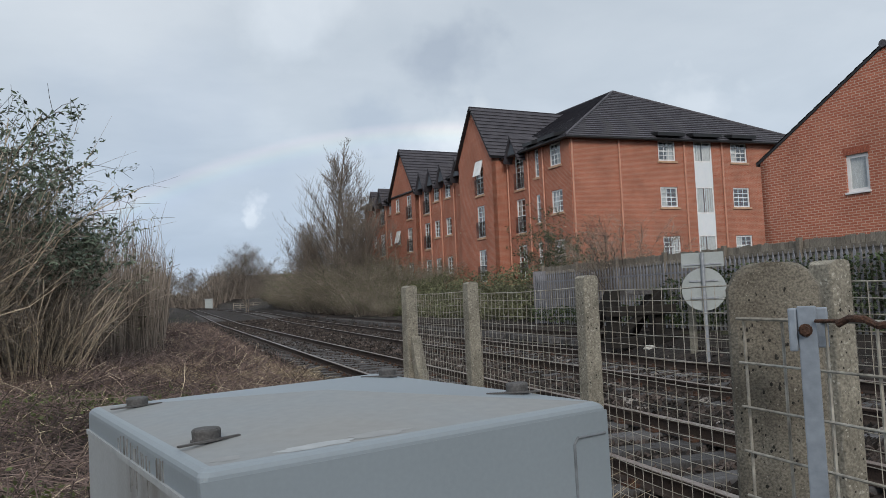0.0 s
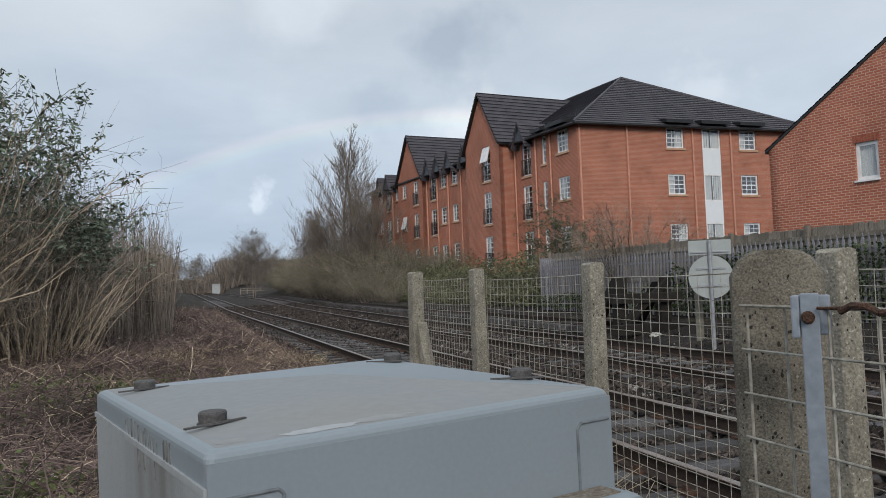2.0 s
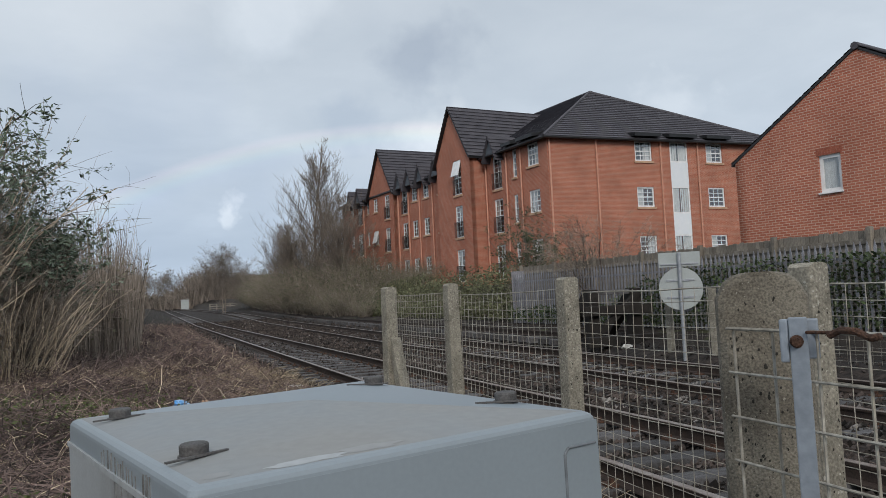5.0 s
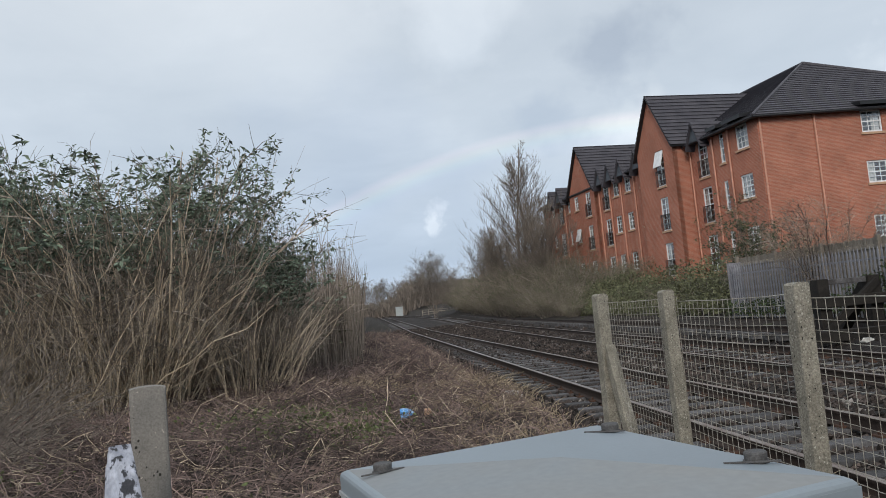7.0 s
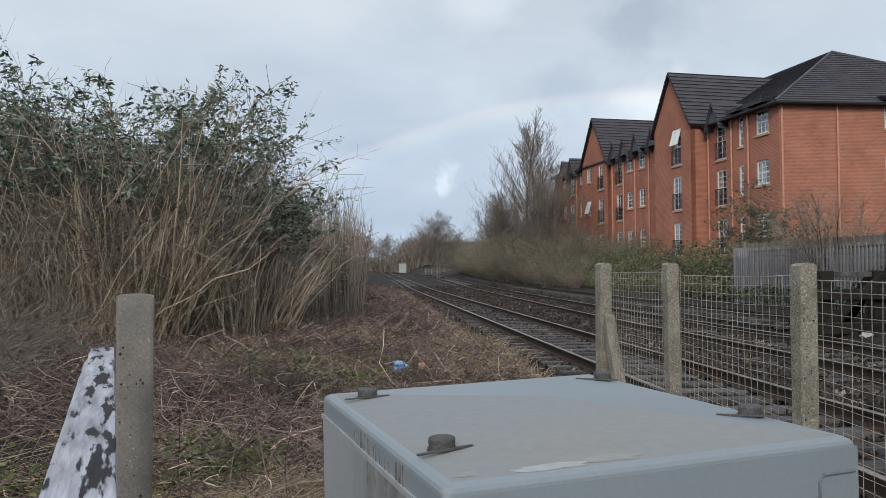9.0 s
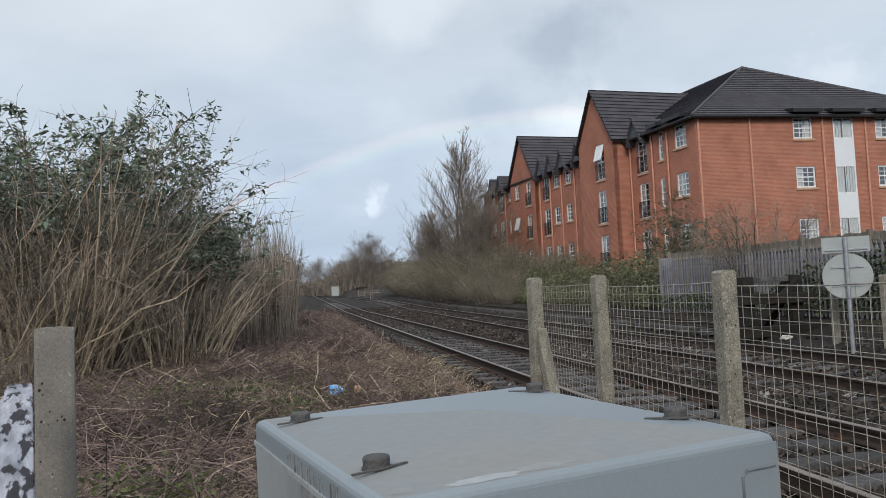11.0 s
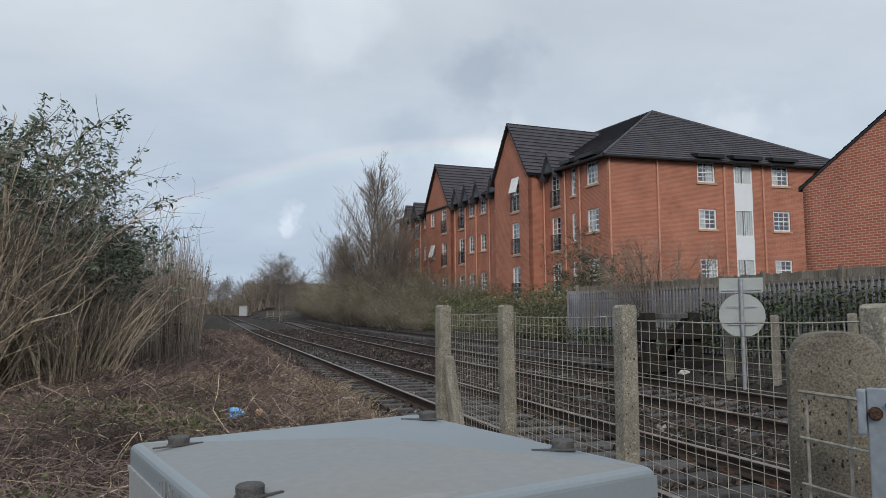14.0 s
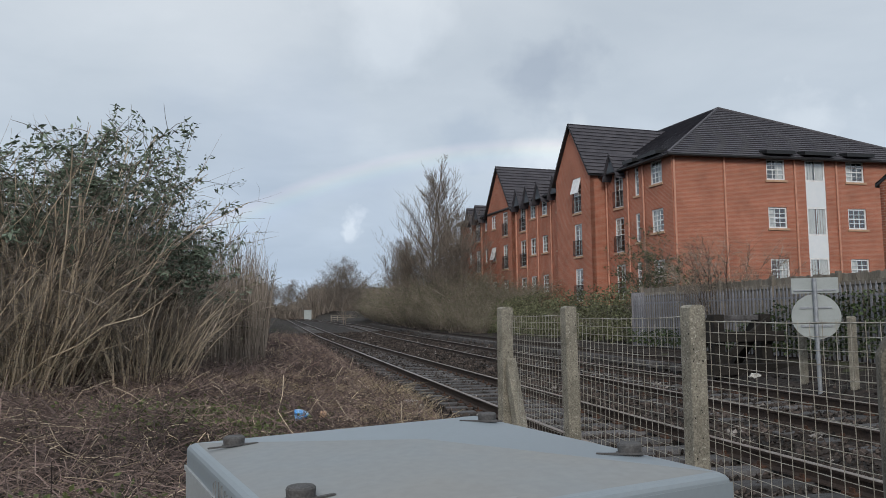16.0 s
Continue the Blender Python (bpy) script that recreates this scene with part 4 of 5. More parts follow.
rod(bm, LM @ Vector((0, -0.024, 1.195)), LM @ Vector((0, 0.01, 1.195)), 0.008, 6)
rod(bm, LM @ Vector((0, -0.011, 1.195)), LM @ Vector((0, -0.008, 1.195)), 0.011, 12)
part("bolt", bm, RUST, gate, "rusty bolt")
bm = bmesh.new()
rod(bm, (1.10, 0.79, 1.210), (1.10, 0.735, 1.211), 0.003, 8)
pts = [(1.10, 0.742, 1.206), (1.10, 0.72, 1.215), (1.10, 0.69, 1.214), (1.10, 0.665, 1.204), (1.105, 0.65, 1.207)]
for a, b in zip(pts, pts[1:]):
    rod(bm, a, b, 0.0062, 8, 0.0056)
part("hook", bm, RUST, gate, "rusty hook")
# grey concrete post and the white gate beside it
LEFT_AT = Matrix.Translation((0.083, -0.236, 1.32)) @ Matrix.Scale(0.575, 4) @ Matrix.Translation((-0.083, 0.236, -1.32))
lpost = concrete_post("fence_post", -0.715, 2.29, 1.268, 0.110, 0.10, "plain grey concrete post with a flat top", round_top=False, mat=CONCRETE_GREY, turn=17, tilt=(0, 0.3), base=-1.4)
lpost.matrix_basis = LEFT_AT @ lpost.matrix_basis
wg = empty("white_gate", LEFT_AT, "old white painted timber gate with peeling paint", "gate")
ra, rb = Vector((-0.716, 2.02, 0)), Vector((-0.085, 0.17, 0))
gm, gl = wall_frame(ra, rb)
bm = bmesh.new()
box(bm, 0, gl, -0.033, 0.033, 1.005, 1.125, bevel=0.006)
rr = random.Random(2)
bmesh.ops.subdivide_edges(bm, edges=[e for e in bm.edges if e.calc_length() > 0.4], cuts=26)
for v in bm.verts:
    v.co.z += 0.004 * noise.noise((v.co.x * 9, v.co.y * 30, 1)) if v.co.z > 1.1 else 0
    if v.co.x < 0.3 and v.co.y < -0.02 and v.co.z > 1.1:
        v.co.y += 0.012 * (0.5 + noise.noise((v.co.x * 30, 2, 1)))
part("top_rail", bm, WHITEWOOD, wg, m=gm)
part("stile", boxes((0.005, 0.08, -0.03, 0.03, -1.3, 1.0), bevel=0.005), WHITEWOOD, wg, m=gm)
part("stile", boxes((gl - 0.08, gl - 0.005, -0.03, 0.03, -1.3, 1.0), bevel=0.005), WHITEWOOD, wg, m=gm)
part("lower_rail", boxes((0.085, gl - 0.085, -0.022, 0.022, -0.35, -0.24), bevel=0.005), WHITEWOOD, wg, m=gm)

# ---- grey equipment cabinet in front of the camera ----
BW, BD, TOP = 0.507, 0.602, 1.121
BM = Matrix.Translation((0.134, 0.505, TOP)) @ pose(0, 0, 0, 0.4, -1.2, 15.4) @ Matrix.Translation((0, 0, -TOP))      # it leans a little
STAIN = material("stained grey paint", (0.375, 0.405, 0.425), (0.35, 0.375, 0.395), scale=2.2, rough=0.5, bump=0.05, grain=220, fine=0.035)


def add_stain(m):
    """Brown run-off that has dried in upright streaks near the front corner."""
    nodes, links = m.node_tree.nodes, m.node_tree.links
    b = nodes["Principled BSDF"]
    old = b.inputs["Base Color"].links[0].from_socket
    tc = nodes.new("ShaderNodeTexCoord")
    sep = nodes.new("ShaderNodeSeparateXYZ")
    links.new(tc.outputs["Object"], sep.inputs[0])
    mp = nodes.new("ShaderNodeMapping")
    mp.inputs["Scale"].default_value = (1, 26, 2.0)
    links.new(tc.outputs["Object"], mp.inputs[0])
    n = nodes.new("ShaderNodeTexNoise")
    n.inputs["Scale"].default_value, n.inputs["Detail"].default_value = 1.0, 3.0
    links.new(mp.outputs[0], n.inputs["Vector"])
    r = nodes.new("ShaderNodeValToRGB")
    stops = [(0.05, 0.15), (0.16, 0.95), (0.28, 0.85), (0.40, 0.25), (0.62, 0.05)]
    while len(r.color_ramp.elements) < len(stops):
        r.color_ramp.elements.new(0.5)
    for e, (p, v) in zip(r.color_ramp.elements, stops):
        e.position, e.color = p, (v, v, v, 1)
    links.new(sep.outputs[1], r.inputs[0])
    mul = nodes.new("ShaderNodeMath")
    mul.operation, mul.use_clamp = "MULTIPLY", True
    links.new(r.outputs[0], mul.inputs[0])
    links.new(n.outputs[0], mul.inputs[1])
    mx = nodes.new("ShaderNodeMix")
    mx.data_type = "RGBA"
    mx.inputs[7].default_value = (0.085, 0.068, 0.05, 1)
    links.new(mul.outputs[0], mx.inputs[0])
    links.new(old, mx.inputs[6])
    links.new(mx.outputs[2], b.inputs["Base Color"])


add_stain(STAIN)
cab = empty("equipment_cabinet", BM, "grey painted steel railway equipment cabinet with a bolted lid", "cabinet")
# lid: a shallow four-sided pyramid with a rounded rim and a skirt
bm = bmesh.new()
rim = []
R = 0.012
for i, (x, y) in enumerate(((0, 0), (BW, 0), (BW, BD), (0, BD))):
    rim.append((x, y))
def ring(inset, z):
    return [bm.verts.new((min(max(x, inset), BW - inset) if inset else x, min(max(y, inset), BD - inset) if inset else y, z)) for x, y in rim]
rings = [ring(0, TOP - 0.034), ring(0, TOP - 0.011), ring(0.0009, TOP - 0.0065), ring(0.0034, TOP - 0.003), ring(0.0075, TOP - 0.0008), ring(0.014, TOP)]
for a, b in zip(rings, rings[1:]):
    for k in range(4):
        bm.faces.new((a[k], a[(k + 1) % 4], b[(k + 1) % 4], b[k]))
KX, KY, KZ = BW * 0.54, BD * 0.53, 0.017
apex = bm.verts.new((KX, KY, TOP + KZ))
fold = bm.verts.new((BW * 0.36, BD - 0.014, TOP))
tf0, tf1, tf2, tf3 = rings[-1]
for tri in ((tf0, tf1, apex), (tf1, tf2, apex), (tf2, fold, apex), (fold, tf3, apex), (tf3, tf0, apex)):
    bm.faces.new(tri)
bmesh.ops.bevel(bm, geom=[e for e in bm.edges if abs(e.verts[0].co.z - e.verts[1].co.z) > 0.001 and e.verts[0].co.z < TOP + 0.001 and e.verts[1].co.z < TOP + 0.001], offset=0.007, segments=3, affect="EDGES", profile=0.5)
lid = part("lid", bm, DUST, cab, "grimy grey lid with a low raised centre", smooth=True)
lid.data.materials.append(PAINT)
for f in lid.data.polygons:
    c = f.center
    if c.z < TOP + 0.001 or (c.y - KY) * (BW - KX) + (c.x - KX) * KY > 0.002:
        f.material_index = 1
lid.data.set_sharp_from_angle(angle=radians(2.5))
bm = bmesh.new()
box(bm, -0.003, 0.0, 0.0, BD, TOP - 0.040, TOP - 0.033)
part("lid_seam", bm, WORN, cab, "pale chipped lid edge")
bm = boxes((0.001, BW - 0.001, 0.001, BD - 0.001, -0.12, TOP - 0.034), bevel=0.006)
part("body", bm, PAINT, cab)
bm = boxes((-0.0015, 0.0015, 0.006, BD - 0.006, 0.0, TOP - 0.041))
part("side_panel", bm, STAIN, cab, "grey side panel with brown run-off stains")
# front skin with two pressed corner straps
bm = boxes((0.0004, BW - 0.0004, -0.0004, 0.002, 0.90, TOP - 0.0105))
part("front_panel", bm, PAINT, cab)
bm = bmesh.new()
for pts in (((0.012, TOP - 0.045), (0.068, TOP - 0.045), (0.073, TOP - 0.050), (0.073, TOP - 0.135)), ((BW - 0.006, TOP - 0.038), (BW - 0.052, TOP - 0.038), (BW - 0.058, TOP - 0.045), (BW - 0.058, TOP - 0.128))):
    bm = bmesh.new()
    for a, b in zip(pts, pts[1:]):
        rod(bm, (a[0], -0.0008, a[1]), (b[0], -0.0008, b[1]), 0.0019, 8)
    part("pressed_strap", bm, SEAM, cab, "dark pressed seam line on the front")
# lower housing that stands proud of the front
bm = boxes((-0.002, BW - 0.008, -0.060, 0.0, 0.0, TOP - 0.118), bevel=0.014)
part("lower_housing", bm, PAINT, cab)
bm = boxes((0.02, BW - 0.03, -0.040, -0.006, TOP - 0.1185, TOP - 0.1165))
part("dust_ledge", bm, GRIME, cab, "brown dust lying on the ledge")
bm = boxes((BW - 0.13, BW + 0.016, -0.0625, -0.0595, TOP - 0.190, TOP - 0.145), bevel=0.001)
plate = part("name_plate", bm, PLATE, cab, "small pale name plate", m=pose(-0.028, 0, 0.017))
txt = bpy.data.curves.new("lettering", "FONT")
txt.body, txt.size, txt.shear, txt.extrude, txt.offset = "RAIL SYSTEMS", 0.0175, 0.25, 0.0003, 0.0003
txt.materials.append(INK)
words = new("lettering", txt)
words.parent, words.matrix_basis = plate, pose(BW - 0.089, -0.0632, TOP - 0.168, 90)
words["label"] = "dark slanted capital lettering"
bm = boxes((BW - 0.124, BW - 0.095, -0.0632, -0.0624, TOP - 0.153, TOP - 0.1515), (BW - 0.124, BW - 0.1225, -0.0632, -0.0624, TOP - 0.174, TOP - 0.153), (BW - 0.0965, BW - 0.095, -0.0632, -0.0624, TOP - 0.174, TOP - 0.153), (BW - 0.119, BW - 0.100, -0.0632, -0.0624, TOP - 0.168, TOP - 0.156))
part("emblem", bm, INK, plate, "dark framed bar")
# bolts with their tag strips
inv = BM.inverted()
for bx2, by2, ang in ((0.05, 1.018, 22), (0.143, 0.650, 30), (0.457, 1.118, -28), (0.558, 0.771, -20)):
    p = inv @ Vector((bx2, by2, TOP))
    z = TOP + 0.0035
    bm = bmesh.new()
    rod(bm, (p.x, p.y, z - 0.004), (p.x, p.y, z + 0.0005), 0.0172, 18)
    rod(bm, (p.x, p.y, z + 0.0005), (p.x, p.y, z + 0.0105), 0.0150, 18, 0.0156)
    rod(bm, (p.x, p.y, z + 0.0105), (p.x, p.y, z + 0.0125), 0.0156, 18, 0.0138)
    bolt = part("bolt", bm, CAP, cab, "dark grey capped bolt")
    bm = bmesh.new()
    box(bm, -0.043, 0.030, -0.0195, -0.0145, 0.0006, 0.0026, m=Matrix.Translation((p.x, p.y, z)) @ pose(0, 0, 0, 0, 0, ang - 15.4))
    part("tag_strip", bm, CAP, bolt, "thin metal strip under the bolt")
def lid_z(x, y):
    return TOP + KZ * max(0.0, min((y - 0.014) / (KY - 0.014), (x - 0.014) / (KX - 0.014)))


for k, (cx, cy, sx, sy, worn) in enumerate(((0.13, 0.024, 0.045, 0.009, WORN), (0.035, 0.032, 0.014, 0.010, HAZE_DUST), (0.20, 0.030, 0.035, 0.012, HAZE_DUST))):
    # fan of thin rings that follows the two facets of the lid
    bm = bmesh.new()
    rings2 = []
    for f in (0.25, 0.5, 0.75, 1.0):
        loop = []
        for i in range(32):
            a = 2 * math.pi * i / 32
            q = f * (1 + 0.4 * noise.noise((math.cos(a) * 1.7 + k * 5, math.sin(a) * 1.7, 0.3)) + 0.12 * noise.noise((math.cos(a) * 6 + k * 5, math.sin(a) * 6, 0.3)))
            x, y = max(0.014, cx + math.cos(a) * sx * q), max(0.014, cy + math.sin(a) * sy * q)
            loop.append(bm.verts.new((x, y, lid_z(x, y) + 0.0003)))
        rings2.append(loop)
    c = bm.verts.new((cx, cy, lid_z(cx, cy) + 0.0003))
    for i in range(32):
        bm.faces.new((rings2[0][i], rings2[0][(i + 1) % 32], c))
        for p2, q2 in zip(rings2, rings2[1:]):
            bm.faces.new((p2[i], q2[i], q2[(i + 1) % 32], p2[(i + 1) % 32]))
    part("scuff", bm, worn, cab, "pale scuffed paint on the lid" if worn is WORN else "pale dusty patch on the lid", smooth=True)
# dark grime that has run over the rounded rim of the side
rr = random.Random(14)
for i in range(26):
    y = 0.13 + 0.24 * rr.random() ** 1.3
    part("rim_streak", boxes((-0.0011, 0.002, y, y + rr.uniform(0.0008, 0.0022), TOP - 0.034, TOP - rr.uniform(0.009, 0.022))), STREAK, cab, "dark grime streak on the rim")
# short dark runs below the rim of the side
rr = random.Random(4)
for i in range(13):
    y = 0.17 + 0.13 * rr.random()
    h = rr.uniform(0.002, 0.022)
    part("run_mark", boxes((-0.0022, -0.001, y, y + rr.uniform(0.001, 0.002), TOP - 0.042 - h * 1.6, TOP - 0.041)), STREAK, cab, "thin dark grime run")

# ---- beyond the tracks: timber fence, palisade, sign, buffer stop ----
FA, FB = Vector((12.215, 25.55, 0)), Vector((13.15, 5.0, 0))
fdir = (FB - FA).normalized()
fn = Vector((fdir.y, -fdir.x, 0))
flen = (FB - FA).length


def fence_base(s):
    return 0.50 - 0.14 * s / flen


tf = empty("timber_fence", Matrix.Identity(4), "weathered grey close-boarded timber fence with posts and rails", "fence")
rr = random.Random(12)
bmb = boxes((-0.058, 0.058, -0.011, 0.011, 0.0, 1.86), bevel=0.002)
board_me = bpy.data.meshes.new("board")
bmb.to_mesh(board_me)
bmb.free()
board_me.materials.append(OLDWOOD)
yaw = math.degrees(math.atan2(fdir.y, fdir.x))
s = 0.0
while s < flen:
    p = FA + fdir * s
    share("board", board_me, tf, pose(p.x, p.y, fence_base(s) + rr.uniform(-0.02, 0.025), 0, rr.uniform(-0.6, 0.6), yaw))
    s += 0.118
s = 0.0
while s < flen:
    p = FA + fdir * s
    part("post", boxes((-0.05, 0.05, -0.12, -0.014, -0.2, 1.92), bevel=0.005), OLDWOOD, tf, m=pose(p.x, p.y, fence_base(s), 0, 0, yaw))
    part("rail", boxes((0.06, min(2.35, flen - s), -0.06, -0.014, 1.58, 1.68), bevel=0.004), OLDWOOD, tf, m=pose(p.x, p.y, fence_base(s), 0, 0, yaw))
    s += 2.4
# short return at the far end
m2 = pose(FA.x, FA.y, 0.5, 0, 0, 14)
for i in range(30):
    share("board", board_me, tf, m2 @ pose(0.12 * i + 0.08, 0, rr.uniform(-0.02, 0.02)))

pal = empty("palisade_fence", Matrix.Identity(4), "grey steel palisade fence with pointed pales", "fence")
bm = bmesh.new()
v = [bm.verts.new(c) for c in ((-0.033, 0, 0), (0.033, 0, 0), (0.033, 0, 1.62), (0.018, 0, 1.68), (0, 0, 1.75), (-0.018, 0, 1.68), (-0.033, 0, 1.62))]
fpal = bm.faces.new(v)
got = bmesh.ops.extrude_face_region(bm, geom=[fpal])
bmesh.ops.translate(bm, vec=(0, 0.012, 0), verts=[g for g in got["geom"] if isinstance(g, bmesh.types.BMVert)])
bmesh.ops.recalc_face_normals(bm, faces=bm.faces)
pale_me = bpy.data.meshes.new("pale")
bm.to_mesh(pale_me)
bm.free()
pale_me.materials.append(PALE)
s = 0.2
while s < flen - 0.2:
    p = FA + fdir * s + fn * 0.45
    share("pale", pale_me, pal, pose(p.x, p.y, fence_base(s) - 0.12 + rr.uniform(-0.01, 0.01), 0, rr.uniform(-0.5, 0.5), yaw))
    s += 0.152
for z in (0.35, 1.35):
    p, q = FA + fn * 0.40, FB + fn * 0.40
    part("rail", slab([p + Vector((0, 0, fence_base(0) + z)), q + Vector((0, 0, fence_base(flen) + z)), q - fn * 0.04 + Vector((0, 0, fence_base(flen) + z)), p - fn * 0.04 + Vector((0, 0, fence_base(0) + z))], 0.05), PALE, pal)
# solid steel end panel where the palisade meets the timber fence
part("end_panel", boxes((-0.05, 0.42, -0.01, 0.01, 0.0, 1.85), bevel=0.003), POST_STEEL, pal, m=pose(FA.x - 0.42, FA.y - 0.05, 0.36, 0, 0, -20))

# round railway sign seen from behind, with an oblong plate above it
SX, SY = 9.74, 12.94
sign = empty("railway_sign", pose(SX, SY, 0, 0, 0, -36), "grey backs of round and oblong signs on a steel pole", "sign")
bm = bmesh.new()
rod(bm, (0, 0.0, -0.35), (0, 0.0, 2.02), 0.038, 12)
part("pole", bm, STEEL, sign)
bm = bmesh.new()
rod(bm, (0, 0.045, 1.30), (0, 0.052, 1.30), 0.425, 40)
part("disc", bm, SIGNBACK, sign, "round sign plate seen from behind")
part("oblong_plate", boxes((-0.40, 0.40, 0.045, 0.052, 1.74, 2.03), bevel=0.002), SIGNBACK, sign)
for z in (1.47, 1.13):
    part("bracket", boxes((-0.27, 0.27, 0.022, 0.046, z - 0.02, z + 0.02), bevel=0.003), STEEL, sign)
part("bracket", boxes((-0.36, 0.36, 0.022, 0.046, 1.78, 1.81), bevel=0.003), STEEL, sign)

# old timber buffer stop
buf = empty("buffer_stop", pose(10.45, 16.7, 0.12, 0, 0, 3), "tarred black timber buffer stop with a weathered top beam", "buffer stop")
for x in (-0.62, 0.62):
    part("upright", boxes((x - 0.14, x + 0.14, -0.14, 0.14, -0.1, 1.26), bevel=0.02), TAR, buf)
    bm = bmesh.new()
    box(bm, x - 0.12, x + 0.12, -0.12, 0.12, 0.0, 1.7, m=pose(0, 1.25, 0.0, 46, 0, 0), bevel=0.02)
    part("raker", bm, TAR, buf)
bm = bmesh.new()
box(bm, -0.08, 0.08, -0.06, 0.06, -0.85, 0.85, m=pose(0, -0.17, 0.62, 0, 52, 0), bevel=0.01)
part("cross_brace", bm, TAR, buf)
part("front_beam", boxes((-1.0, 1.0, -0.30, -0.145, 0.62, 0.86), bevel=0.02), TAR, buf)
part("top_beam", boxes((-0.46, 0.46, -0.10, 0.10, 1.12, 1.24), bevel=0.015), SLEEPER, buf, "weathered brown top beam")
part("loose_sleeper", boxes((-1.2, 1.0, -0.75, -0.45, -0.1, 0.14), bevel=0.02), TAR, buf)

# far wire fence on concrete posts behind the sign
for x, y, top in ((10.0, 13.75, 1.30), (10.05, 12.4, 1.30), (10.15, 10.6, 1.32), (10.3, 8.6, 1.32)):
    concrete_post("fence_post", x, y, top, 0.12, 0.12, "pale concrete post of the far wire fence", turn=20, base=-0.35)
far = empty("far_wire_fence", Matrix.Identity(4), "thin wire mesh fence beyond the tracks", "fence")
lines = []
for i in range(60):
    y = 13.6 - 0.15 * i
    x = 9.95 + (13.6 - y) * 0.055
    lines.append(([(x, y, -0.05), (x, y, 1.25)], 0.002, 0.002))
for j in range(12):
    z = 1.25 - 0.11 * j
    lines.append(([(9.95, 13.6, z), (10.45, 4.6, z)], 0.0022, 0.0022))
tubes("mesh_panel", lines, WIRE, far)
# small white marker post and pale litter beyond the tracks
mk = empty("marker_post", pose(9.75, 7.5, 0, 0, 0, -45), "short white painted marker post beside the track", "marker")
part("shaft", boxes((-0.03, 0.03, -0.03, 0.03, -0.35, 0.13), bevel=0.004), PAPER, mk)
part("head", boxes((-0.095, 0.095, -0.045, -0.032, 0.0, 0.20), bevel=0.004), UPVC, mk)

# relay cabinet and barrier far along the line
rc = empty("lineside_hut", pose(3.55, 190.0, rise(190.0) - 0.3), "pale lineside equipment hut far along the track", "hut")
part("body", boxes((-0.85, 0.85, -0.8, 0.8, -0.3, 2.3), bevel=0.05), SIGNBACK, rc)
part("lid", boxes((-0.95, 0.95, -0.9, 0.9, 2.305, 2.45), bevel=0.03), SIGNBACK, rc)
rf = empty("lineside_fence", pose(7.2, 150.0, rise(150.0) - 0.3), "low grey rail fence far along the track", "fence")
for i in range(5):
    part("post", boxes((-0.08 + i * 1.2, 0.08 + i * 1.2, -0.06, 0.06, -0.2, 1.4)), OLDWOOD, rf)
for z in (0.45, 0.85, 1.22):
    part("rail", boxes((-0.08, 4.88, -0.10, -0.065, z * 1.05, z * 1.05 + 0.10)), OLDWOOD, rf)

# long low warehouse far beyond the line
wh = empty("far_warehouse", pose(24.0, 266.0, rise(266.0), 0, 0, -4), "long low warehouse with a dark roof far beyond the line", "building")
part("wall", boxes((-13, 30, 0, 18, -0.5, 8.3), bevel=0.03), OLDWOOD, wh)
part("roof", slab([(-13.6, -0.7, 8.45), (30.6, -0.7, 8.45), (30.6, 9, 10.0), (-13.6, 9, 10.0)], 0.12, slab([(-13.6, 9.01, 10.0), (30.6, 9.01, 10.0), (30.6, 18.7, 8.45), (-13.6, 18.7, 8.45)], 0.12)), ROOF, wh, "dark low pitched roof")

# ---- plants ----
def gz(x, y):
    return ground_z(x, y)


def arch(rng, base, lean, heading, length, droop, n=7, wob=0.04):
    """A stem that starts upright, leans over and droops."""
    t = np.linspace(0, 1, n)
    out = np.array([math.cos(heading), math.sin(heading), 0.0])
    r = length * (math.sin(lean) * t + droop * t * t)
    z = length * (math.cos(lean) * t - droop * 0.55 * t * t)
    p = np.asarray(base)[None] + out[None] * r[:, None] + np.array([0, 0, 1.0])[None] * z[:, None]
    w = np.clip(rng.normal(size=(n, 3)), -1.4, 1.4) * wob * length * 0.35
    w[0] = 0
    return p + w * t[:, None]


